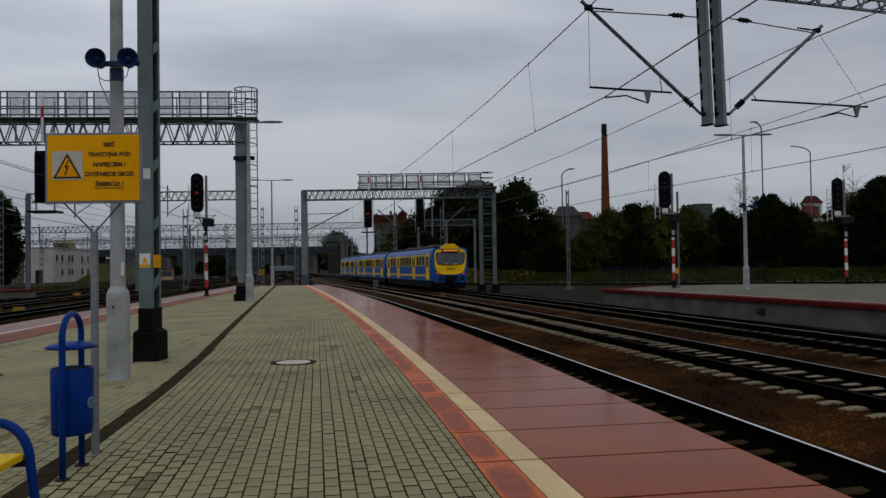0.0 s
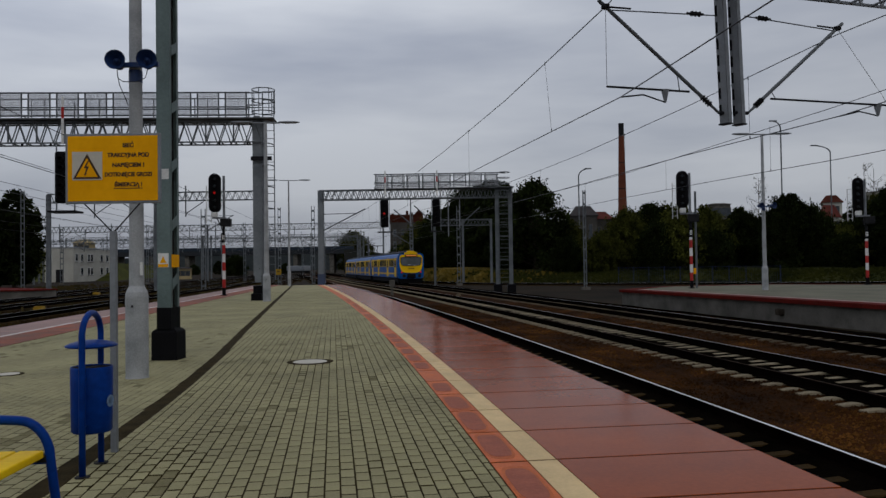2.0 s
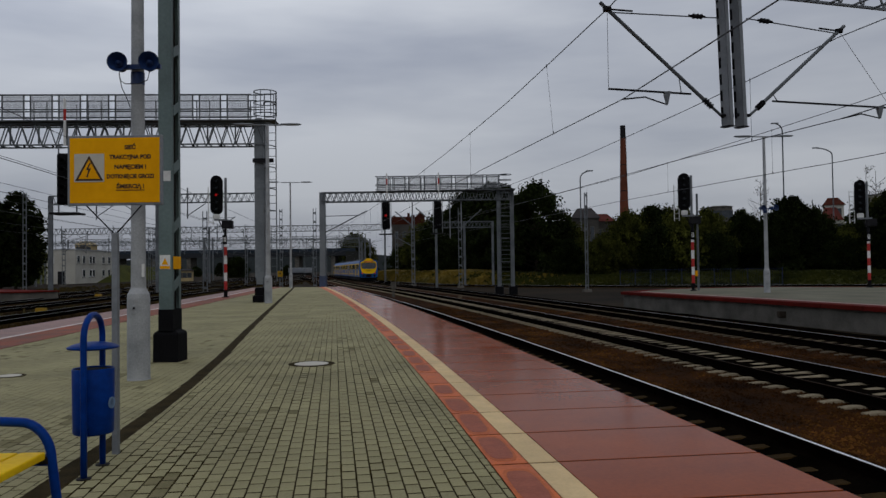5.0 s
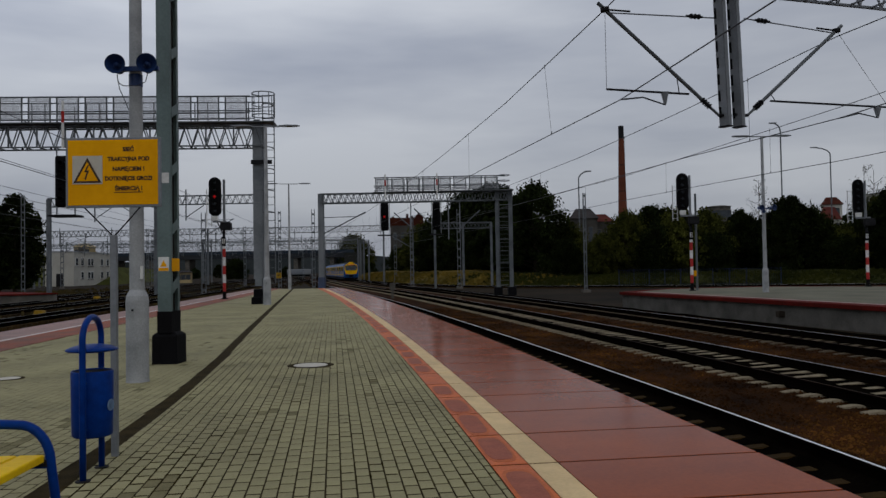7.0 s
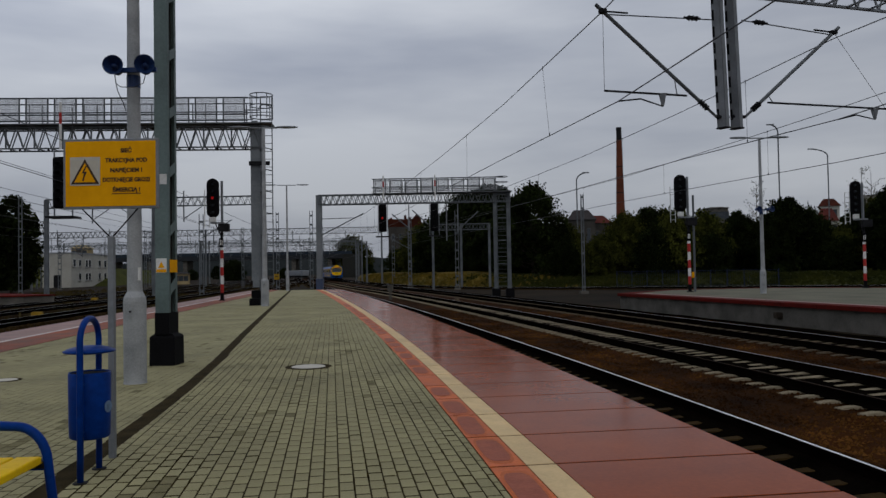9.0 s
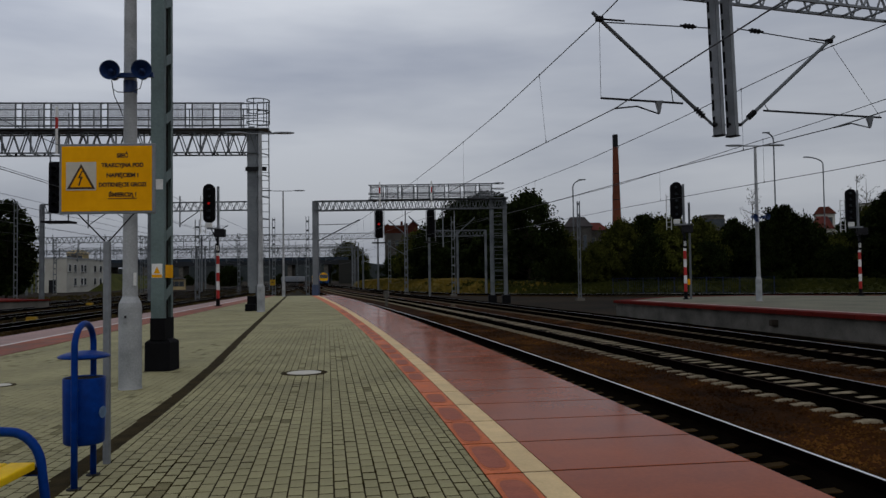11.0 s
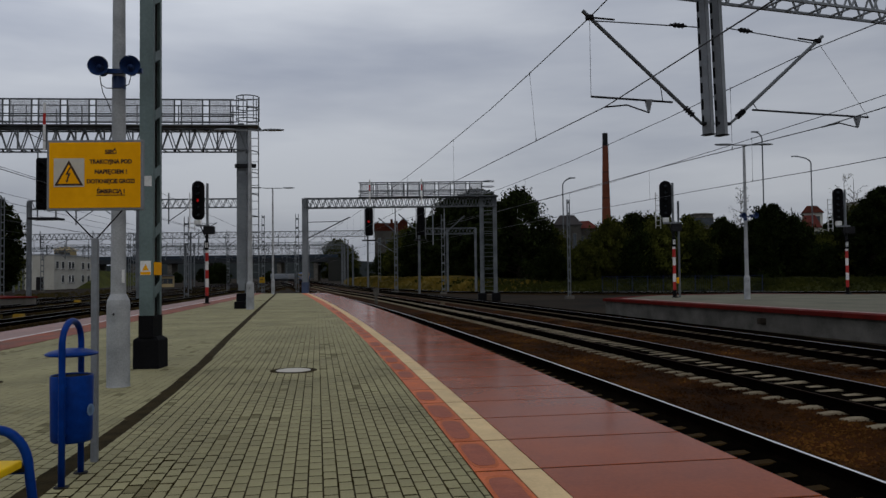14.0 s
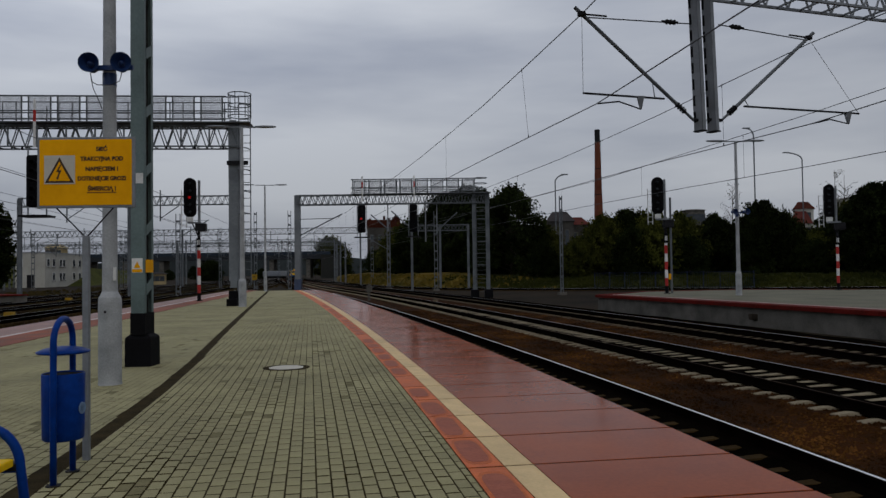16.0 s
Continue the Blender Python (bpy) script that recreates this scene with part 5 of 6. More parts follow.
def yard_grass():
    """Dry tufts between the siding tracks."""
    rs = np.random.RandomState(31)
    vv, ff = [], []
    for _ in range(3400):
        y = rs.uniform(34, 150)
        d = (4.1, 8.7, 13.3, 17.9, 24.0, 28.0, 33.0)[rs.randint(7)] + rs.normal() * (0.35 if rs.rand() < 0.7 else 1.2)
        x = left_x(min(y, 120)) - d - 0.16 * max(0, y - 120)
        if noise.noise((x * 0.12, y * 0.06, 7.0)) < 0.0:
            continue
        h, w, a = rs.uniform(0.06, 0.26), rs.uniform(0.1, 0.3), rs.uniform(0, 3.1)
        c, s = math.cos(a) * w, math.sin(a) * w
        k, z = len(vv), BED_Z - 0.12
        vv += [(x - c, y - s, z), (x + c, y + s, z), (x + c * 1.2, y + s, z + 0.1 + h), (x - c * 0.4, y, z + 0.1 + h * 1.1)]
        ff.append((k, k + 1, k + 2, k + 3))
    tagged(grid_mesh("yard_grass", vv, ff, mat("withered_grass", (0.070, 0.052, 0.018), (0.020, 0.017, 0.006), 0.95, scale=0.25, fine=6, bump=0.5, rand=0.3, spec=0.03)), "withered grass tufts between the siding tracks", "grass", kind="stuff")


yard_grass()

# ---- bank, woods and town ----
BANK_X, BANK_Y = [-40, -22, -10, 0, 10, 25, 45, 60, 130], [258, 177, 127, 99.5, 89.5, 83, 77.5, 74.5, 60]


def bank():
    """A grassy bank along the right of the line."""
    rs = np.random.RandomState(8)
    vv, ff = [], []
    xs = np.arange(-26, 130, 2.0)
    prof = [(0, 0.02), (1.5, 0.35), (4, 0.9), (9, 1.4), (14, 1.6), (60, 2.0), (130, 4.5), (260, 6)]
    for x in xs:
        y0 = float(np.interp(x, BANK_X, BANK_Y))
        lift = float(np.interp(x, [-26, -14, 2, 9], [1.0, 1.35, 1.25, 1.0]))
        for dy, z in prof:
            z *= lift if dy < 50 else 1.0
            vv.append((x, y0 + dy, FIELD_Z + z + (rs.uniform(-0.12, 0.12) if z > 0.1 else 0)))
    n = len(prof)
    for i in range(len(xs) - 1):
        for j in range(n - 1):
            a = i * n + j
            ff.append((a, a + n, a + n + 1, a + 1))
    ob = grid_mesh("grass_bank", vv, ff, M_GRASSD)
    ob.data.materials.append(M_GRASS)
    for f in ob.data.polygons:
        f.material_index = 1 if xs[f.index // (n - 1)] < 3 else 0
    tagged(ob, "low grassy bank, dry and yellow at one end", "grass", kind="structure")
    # tufts
    vv, ff = [], []
    for _ in range(9000):
        x = rs.uniform(-24, 75)
        y0 = float(np.interp(x, BANK_X, BANK_Y))
        dy = rs.uniform(0.1, 8)
        z = FIELD_Z + float(np.interp(dy, [q[0] for q in prof], [q[1] for q in prof])) * float(np.interp(x, [-26, -14, 2, 9], [1.0, 1.35, 1.25, 1.0]))
        h, w, a = rs.uniform(0.06, 0.22) * (1 + 1.6 * rs.rand() ** 4), rs.uniform(0.08, 0.22), rs.uniform(0, 3.1)
        c, s = math.cos(a) * w, math.sin(a) * w
        k = len(vv)
        vv += [(x - c, y0 + dy - s, z - 0.1), (x + c, y0 + dy + s, z - 0.1), (x + c * 1.3 + rs.uniform(-.2, .2), y0 + dy + s, z + h), (x - c * 0.4, y0 + dy, z + h * 1.1)]
        ff.append((k, k + 1, k + 2, k + 3))
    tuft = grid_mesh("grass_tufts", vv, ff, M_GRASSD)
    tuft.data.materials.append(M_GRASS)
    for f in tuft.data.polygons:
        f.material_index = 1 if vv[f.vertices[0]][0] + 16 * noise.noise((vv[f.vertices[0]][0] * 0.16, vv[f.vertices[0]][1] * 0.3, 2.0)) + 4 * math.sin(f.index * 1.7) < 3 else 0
    tagged(tuft, "dry and green grass tufts on the bank", "grass", kind="stuff")


bank()


def tree_mesh(seed, h, r, leaf, n_clumps, leaves_each, size, shape=0.55, low=0.12):
    """A tapered trunk with limbs, and a crown of leaf quads in uneven clumps."""
    rs = np.random.RandomState(seed)
    wood = bmesh.new()
    rod((0, 0, -0.3), (0, 0, h * 0.6), 0.03 * h * 0.6, 0.012 * h, 8, wood)
    vv, ff = [], []
    for i in range(n_clumps):
        a = rs.uniform(0, 2 * math.pi)
        t = rs.uniform(low, 1) ** 0.9
        prof = math.sin(math.pi * min(0.99, max(0.04, (t * (1 - 0.16) + 0.16)) ** (1 / (2 * shape)))) ** 0.6
        rad = r * prof * rs.uniform(0.45, 1.0)
        c = np.array([rad * math.cos(a), rad * math.sin(a), h * t])
        if i % 4 == 0:
            rod((0, 0, h * min(0.58, t * 0.55)), tuple(c * 0.9), 0.012 * h * 0.6, 0.02, 5, wood)
        cr = r * rs.uniform(0.06, 0.24)
        m = leaves_each
        d = rs.normal(size=(m, 3))
        d /= np.linalg.norm(d, axis=1)[:, None]
        pos = c + d * cr * rs.uniform(0.3, 1.6, (m, 1)) * np.array([1, 1, 0.95])
        for q in pos:
            if q[2] < 0.05 * h:
                continue
            u = rs.normal(size=3)
            u /= np.linalg.norm(u)
            w = np.cross(u, rs.normal(size=3))
            w /= np.linalg.norm(w)
            s = size * rs.uniform(0.6, 1.35)
            k = len(vv)
            vv += [tuple(q - u * s), tuple(q + w * s * 0.55), tuple(q + u * s), tuple(q - w * s * 0.55)]
            ff.append((k, k + 1, k + 2, k + 3))
    return wood, vv, ff


def tree(name, seed, h, r, leaf, at, label, clumps=42, leaves=60, size=0.28, shape=0.55, low=0.12, group="trees behind the line", category="tree"):
    top = thing(name, pose(*at), label, category, group)
    wood, vv, ff = tree_mesh(seed, h, r, leaf, clumps, leaves, size, shape, low)
    part("trunk", wood, M_BARK, top, "dark trunk and limbs")
    grid_mesh("crown", vv, ff, leaf, top, "dense leafy crown")
    return top


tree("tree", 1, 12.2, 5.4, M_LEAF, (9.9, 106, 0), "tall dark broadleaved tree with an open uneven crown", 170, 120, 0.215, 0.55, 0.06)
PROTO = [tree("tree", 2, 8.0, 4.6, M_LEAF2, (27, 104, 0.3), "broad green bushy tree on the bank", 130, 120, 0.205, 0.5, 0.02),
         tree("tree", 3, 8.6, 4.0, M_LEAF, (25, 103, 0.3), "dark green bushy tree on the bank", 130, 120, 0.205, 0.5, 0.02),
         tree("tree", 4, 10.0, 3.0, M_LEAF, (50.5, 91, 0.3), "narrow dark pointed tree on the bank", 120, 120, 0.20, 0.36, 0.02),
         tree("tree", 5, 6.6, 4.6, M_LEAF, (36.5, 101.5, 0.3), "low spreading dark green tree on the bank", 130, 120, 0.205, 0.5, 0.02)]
TR = random.Random(5)
WOOD = [(-11.5, 165, 0.9, 3, 0.75), (-14.5, 182, 0.9, 1, 0.7), (-9.5, 172, 0.8, 0, 0.9), (15.2, 100, 0.45, 0, 0.52), (21, 101, 0.72, 0, 0.87), (17.5, 104, 0.5, 0, 0.45), (35.5, 100, 0.74, 1, 0.9), (39, 99, 0.75, 1, 0.84), (43.5, 98, 0.7, 3, 1.1), (46, 99, 0.62, 1, 0.65), (45.3, 93, 0.68, 0, 0.65),
        (46.8, 93, 0.72, 1, 0.84), (42.5, 94, 0.6, 3, 0.95), (51.5, 95, 0.98, 0, 1.08), (55, 93, 0.9, 1, 1.21), (58.5, 91, 1.15, 2, 0.94), (61, 90, 1.2, 1, 1.15), (47.2, 86, 0.84, 2, 0.92), (49.8, 87, 1.04, 1, 1.16),
        (40.2, 95, 0.82, 2, 0.87), (38.5, 93, 0.8, 1, 1.01), (26.5, 95, 0.75, 0, 0.9), (30, 96, 0.68, 0, 0.88), (20.5, 97, 0.6, 0, 0.9), (14.5, 108, 0.72, 0, 0.86), (7.5, 110, 1.1, 1, 1.1), (24, 104, 0.85, 0, 0.93),
        (31.3, 101, 0.75, 2, 0.8), (41.5, 100, 0.9, 1, 0.98), (23.5, 94, 0.53, 3, 0.85), (30, 93, 0.5, 3, 0.67), (37, 92, 0.5, 1, 0.62), (44, 91, 0.5, 3, 0.58), (50, 89, 0.61, 3, 0.99), (56, 87, 0.55, 0, 0.87),
        (62, 85, 0.86, 3, 1.39), (4.5, 112, 0.9, 1, 0.84), (1.0, 126, 1.42, 1, 1.5), (4.5, 124, 1.5, 1, 1.62), (8.0, 121, 1.35, 1, 1.26), (-2.5, 133, 1.4, 3, 1.47), (6.5, 118, 1.3, 2, 1.28), (0.5, 122, 0.9, 3, 0.85),
        (-3.5, 128, 1.0, 1, 0.97), (-7, 150, 1.1, 0, 1.15), (-1.5, 140, 1.3, 1, 1.21), (5, 125, 1.2, 0, 1.22), (13, 96, 0.42, 3, 0.62), (17, 95, 0.5, 0, 0.59)]
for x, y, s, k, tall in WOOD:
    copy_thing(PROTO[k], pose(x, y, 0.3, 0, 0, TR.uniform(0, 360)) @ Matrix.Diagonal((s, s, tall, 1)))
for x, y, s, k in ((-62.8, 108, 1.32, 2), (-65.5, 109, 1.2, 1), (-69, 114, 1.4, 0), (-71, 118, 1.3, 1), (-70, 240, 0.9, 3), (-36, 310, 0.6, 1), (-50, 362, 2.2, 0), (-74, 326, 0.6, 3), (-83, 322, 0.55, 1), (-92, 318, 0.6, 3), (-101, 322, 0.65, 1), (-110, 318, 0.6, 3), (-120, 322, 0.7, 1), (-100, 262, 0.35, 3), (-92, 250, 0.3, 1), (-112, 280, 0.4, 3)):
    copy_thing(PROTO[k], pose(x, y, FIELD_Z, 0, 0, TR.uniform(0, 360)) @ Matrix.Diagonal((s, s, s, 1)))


def sapling(x, y, z, h, seed):
    """A thin half-bare young tree: a stem, forking twigs and a few leaves."""
    rr = np.random.RandomState(seed)
    top = thing("sapling", pose(x, y, z), "thin half-bare sapling rising above the bushes", "tree", "trees behind the line")
    wood = rod((0, 0, -0.2), (0.1, 0, h), 0.10, 0.03, 6)
    vv, ff = [], []
    for i in range(26):
        t = rr.uniform(0.45, 0.98)
        a, l = rr.uniform(0, 6.28), h * 0.16 * (1.25 - t) * rr.uniform(0.7, 1.6)
        o = Vector((0.1 * t, 0, h * t))
        e = o + Vector((math.cos(a) * l, math.sin(a) * l, l * rr.uniform(0.5, 1.3)))
        rod(o, e, 0.035, 0.014, 5, wood)
        for _ in range(9):
            c = o.lerp(e, rr.uniform(0.4, 1.1)) + Vector(rr.normal(size=3)) * 0.18
            u, w = Vector(rr.normal(size=3)).normalized() * 0.13, Vector(rr.normal(size=3)).normalized() * 0.08
            k = len(vv)
            vv += [tuple(c - u), tuple(c + w), tuple(c + u), tuple(c - w)]
            ff.append((k, k + 1, k + 2, k + 3))
    part("stem", wood, M_BARK, top, "thin brown stem and twigs")
    grid_mesh("foliage", vv, ff, M_LEAF2, top, "sparse leaves")


sapling(51.5, 136, 0.3, 15.6, 3)
sapling(66.5, 130, 0.3, 17.2, 8)
sapling(68.6, 131, 0.3, 16.4, 5)


def chimney():
    top = thing("chimney", pose(62.0, 300, 0), "tall tapering red brick factory chimney with a dark top", "chimney")
    part("brick_shaft", lathe([(2.1, 0), (1.75, 18), (1.02, 51)], 20), M_CHIM, top, "red brick stack")
    part("cap", lathe([(1.04, 47), (1.02, 55.3), (0.8, 55.3), (0.8, 50)], 20), M_DARK, top, "soot-black top")
    for z in (20, 30, 40):
        part("band", lathe([(1.80 - 0.0221 * (z - 18), z), (1.80 - 0.0221 * (z - 18), z + 0.3)], 20), M_DARK, top)


chimney()


def house(x, y, z, w, d, h, roof_h, wall, roof, turn, label, rows=2, cols=4, chim=True):
    top = thing("house", pose(x, y, z, 0, 0, turn), label, "house", "houses beyond the line")
    part("wall", box(-w / 2, -d / 2, -4, w / 2, d / 2, h), wall, top)
    bm = bmesh.new()
    v = [bm.verts.new(p) for p in ((-w / 2 - 0.4, -d / 2 - 0.4, h), (w / 2 + 0.4, -d / 2 - 0.4, h), (w / 2 + 0.4, d / 2 + 0.4, h), (-w / 2 - 0.4, d / 2 + 0.4, h), (-w / 2 * 0.55, 0, h + roof_h), (w / 2 * 0.55, 0, h + roof_h))]
    for q in ((3, 2, 1, 0), (0, 1, 5, 4), (1, 2, 5), (2, 3, 4, 5), (3, 0, 4)):
        bm.faces.new([v[i] for i in q])
    r = part("roof", bm, roof, top)
    if chim:
        for u in (-0.3, 0.25):
            part("chimney_block", box(u * w - 0.4, -0.4, h + roof_h * 0.6, u * w + 0.4, 0.4, h + roof_h + 1.3), M_BRICK, r)
    for j in range(rows):
        for i in range(cols):
            cx, cz = -w / 2 + w * (i + 0.5) / cols, h * (j + 0.3) / rows
            win = part("window", box(cx - 0.55, -d / 2 - 0.05, cz, cx + 0.55, -d / 2 + 0.05, cz + h / rows * 0.5), M_CONC, top, "grey framed window")
            part("pane", box(cx - 0.43, -d / 2 - 0.07, cz + 0.12, cx + 0.43, -d / 2 - 0.045, cz + h / rows * 0.5 - 0.12), M_GLASS, win)
    return top


def tenement():
    """Grey facade under a dark brick attic with chimneys and a gabled stair bay."""
    top = thing("house", pose(-14.5, 205, 0, 0, 0, 6), "soot-grey tenement with a dark red brick attic and chimneys", "house", "houses beyond the line")
    part("wall", box(-4.1, -4, -1, 4.1, 4, 12.9), M_GREYWALL, top, "soot-grey rendered wall")
    attic = part("attic", box(-4.2, -4.1, 12.9, 2.2, 4, 14.9), M_BRICK, top, "dark red brick attic")
    bm = box(2.2, -4.2, 12.9, 4.3, 4, 15.2)
    v = [bm.verts.new(q) for q in ((2.2, -4.2, 15.2), (4.3, -4.2, 15.2), (3.25, -4.2, 16.3), (2.2, 4, 15.2), (4.3, 4, 15.2), (3.25, 4, 16.3))]
    for q in ((0, 1, 2), (5, 4, 3), (0, 2, 5, 3), (1, 4, 5, 2)):
        bm.faces.new([v[i] for i in q])
    part("stair_bay", bm, M_BRICK, top, "gabled brick stair bay")
    for x, h in ((-3.4, 0.5), (0.3, 1.2), (1.6, 0.7)):
        part("chimney_block", box(x - 0.3, -1, 14.9, x + 0.3, 0, 14.9 + h), M_BRICK, attic)
    for z in (3, 6.2, 9.4):
        for x in (-3, -1, 1, 3):
            win = part("window", box(x - 0.5, -4.06, z, x + 0.5, -3.9, z + 1.8), M_CONC, top)
            part("pane", box(x - 0.4, -4.08, z + 0.1, x + 0.4, -4.05, z + 1.7), M_GLASS, win)


tenement()
house(31.2, 200, 3, 6.6, 8, 10.6, 2.7, M_GREYWALL, M_ROOFD, -6, "grey house with a dark hipped roof", 1, 2, False)
house(36.0, 206, 3, 7, 9, 10.0, 2.2, M_GREYWALL, M_ROOF, -6, "grey house with a red tiled roof", 1, 3, False)
house(93.4, 200, 3, 4.6, 7, 9.2, 3.4, M_PLASTER, M_ROOF, -22, "pale villa with a red tiled gable roof", 2, 3, False)
house(100.6, 214, 3, 4.6, 7, 14.0, 2.2, M_PLASTER, M_BRICK, -20, "tall villa with a dark red mansard roof", 3, 2, False)
house(76, 232, 3, 6, 8, 15.3, 0.6, M_CONC, M_CONC, -12, "grey flat-roofed block half hidden by trees", 3, 8, False)
house(112, 210, 3, 9, 10, 16.2, 0.6, M_PLASTER, M_ROOFD, -25, "grey flat-roofed apartment block", 4, 6, False)


def yard_building():
    """A long wall that runs away from the corner, and an end wall with the door."""
    top = thing("yard_building", pose(-83.06, 165, FIELD_Z, 0, 0, 96.5), "two-storey off-white railway building with a flat roof", "building")
    part("wall", box(0, 0.0, 0, 24.5, 5.9, 7.3), M_PLASTER, top, "off-white plastered wall")
    part("parapet", box(-0.12, -0.12, 7.3, 24.6, 6.0, 7.55), M_POLE, top, "grey roof edge")
    part("chimney_pot", box(9.0, 1.5, 7.55, 9.8, 2.3, 8.6), M_GREYWALL, top)
    part("door", box(-0.08, 2.2, 0, 0.05, 3.6, 2.7), M_DARK, top, "dark door")
    for z in (1.4, 4.4):
        for x, w in ((1.7, 1.5), (4.9, 1.5), (9.0, 1.5), (10.9, 1.5), (17.3, 1.6), (21.2, 1.6)):
            if z < 2 and x < 4:
                continue
            f = part("window", box(x - w / 2, -0.06, z, x + w / 2, 0.1, z + 1.75), M_WHITE, top, "white framed window")
            part("pane", box(x - w / 2 + 0.12, -0.08, z + 0.12, x - 0.04, -0.05, z + 1.63), M_GLASS, f)
            part("pane", box(x + 0.04, -0.08, z + 0.12, x + w / 2 - 0.12, -0.05, z + 1.63), M_GLASS, f)
            part("sill", box(x - w / 2 - 0.1, -0.15, z - 0.12, x + w / 2 + 0.1, 0.0, z - 0.02), M_CONC, f)
    e = part("end_window", box(-0.06, 4.4, 4.4, 0.1, 5.3, 6.1), M_WHITE, top, "white framed end window")
    part("pane", box(-0.08, 4.5, 4.5, -0.05, 5.2, 6.0), M_GLASS, e)


yard_building()
grid_mesh_bank = [(-220, 178, FIELD_Z), (-80, 178, FIELD_Z), (-118, 330, FIELD_Z), (-260, 330, FIELD_Z), (-220, 205, 4.5), (-90, 200, 3.5), (-122, 320, 3.0), (-260, 320, 4.5)]
tagged(grid_mesh("yard_bank", grid_mesh_bank, [(0, 1, 5, 4), (1, 2, 6, 5), (2, 3, 7, 6), (3, 0, 4, 7), (4, 5, 6, 7)], mat("green_slope_grass", (0.070, 0.072, 0.016), (0.022, 0.028, 0.006), 0.95, scale=0.25, fine=4, bump=0.8, spec=0.03)), "green grassy bank beyond the yard", "grass", kind="structure")
house(-100.2, 205, 0, 4.0, 6, 8.9, 1.0, M_OCHRE, M_OCHRE, 12, "ochre house with a flat gable behind the railway building", 3, 3, False)
house(-92, 150, 0, 7, 6, 5.6, 2.0, M_OCHRE, M_ROOFD, 20, "yellow plastered house with a dark roof", 2, 4)
house(-68.2, 190, FIELD_Z, 3.4, 3, 2.6, 0.4, M_OCHRE, M_ROOFD, 12, "small ochre yard hut", 1, 3, False)


def bridge():
    top = thing("road_bridge", pose(0, 0, 0), "long dark concrete road bridge crossing the yard", "bridge")
    y = 345
    part("deck", box(-190, y - 5, 7.6, -47, y + 5, 9.5), mat("dark_bridge_concrete", (0.022, 0.025, 0.029), (0.014, 0.016, 0.019), 0.9, scale=0.1, fine=2, bump=0.1), top, "dark deck beam")
    part("parapet", box(-190, y - 5.1, 9.5, -47, y - 4.9, 10.9), mat("blue_grey_parapet", (0.016, 0.026, 0.040), (0.010, 0.017, 0.027), 0.8, scale=0.1, fine=2, bump=0.1), top, "blue-grey parapet")
    for x in range(-185, -50, 16):
        part("pier", box(x - 0.9, y - 4, FIELD_Z, x + 0.9, y + 4, 7.6), M_CONC, top, "concrete pier")
    for x in range(-180, -50, 24):
        part("lamp_pole", rod((x, y - 5, 10), (x, y - 5, 19), 0.12), M_FARSTEEL, top)


bridge()


def abutment():
    top = thing("abutment", pose(0, 0, 0), "dark overgrown abutment and bank at the end of the bridge", "abutment", kind="structure")
    part("wall", poly([(-51, 338), (-45, 338), (-44, 352), (-50, 354)], FIELD_Z, 9.4), mat("dark_abutment", (0.02, 0.02, 0.017), (0.012, 0.013, 0.011), 0.95, scale=0.1, fine=2, bump=0.3), top)


abutment()


def tall_lamp(x, y, z1, arm, label="tall curved street lamp beyond the trees"):
    top = thing("street_lamp", pose(x, y, 0), label, "street lamp", "street lamps in the town")
    pts = [(0, 0, 0), (0, 0, z1 * 0.5), (0, 0, z1 - 1.6)] + [(arm * (1 - math.cos(a)), 0, z1 - 1.6 + 1.6 * math.sin(a)) for a in np.linspace(0.2, 1.45, 6)]
    part("pole", pipe(pts, 0.13, 7), M_FARSTEEL, top, "bent pole")
    e = pts[-1]
    part("lamp_head", box(e[0] - 0.7, -0.2, z1 - 0.12, e[0] + 0.7, 0.2, z1 + 0.12, None, None, 0.06), M_GALV, top)


tall_lamp(24.2, 160, 21.0, 2.2)
tall_lamp(61.3, 150, 28.3, -1.6)
tall_lamp(80.0, 170, 26.4, -4.0)


def town_rows():
    """Low wooded hills that close the view."""
    rs = np.random.RandomState(4)
    vv, ff = [], []
    ang = np.linspace(-1.25, 1.25, 240)
    for a in ang:
        x, y = 950 * math.sin(a), 950 * math.cos(a)
        h = 25 + 7 * math.sin(a * 5) + 3 * math.sin(a * 17) + rs.uniform(-1.5, 1.5)
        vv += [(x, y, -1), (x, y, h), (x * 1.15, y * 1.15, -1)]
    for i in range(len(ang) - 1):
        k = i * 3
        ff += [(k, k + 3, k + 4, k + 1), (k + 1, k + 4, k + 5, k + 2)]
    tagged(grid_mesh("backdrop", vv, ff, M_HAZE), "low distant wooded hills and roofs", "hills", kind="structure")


town_rows()


def parked_coach(x, y, l, turn):
    top = thing("parked_coach", pose(x, y, RAIL_Z, 0, 0, turn), "pale grey railway coach parked near the bridge", "railway coach")
    part("body", box(-1.4, 0, 0.9, 1.4, l, 3.0, None, None, 0.25), M_GALV, top, "pale grey body")
    part("underframe", box(-1.2, 0.5, 0.2, 1.2, l - 0.5, 0.9), M_BLACK, top)
    for i in range(int(l / 2) - 1):
        part("window", box(1.39, 1 + i * 2, 1.9, 1.42, 2.2 + i * 2, 2.6), M_GLASS, top)


parked_coach(-60.5, 305, 16, 38)


# ---- the train ----
CAR_L, CAR_GAP = 22.2, 0.9


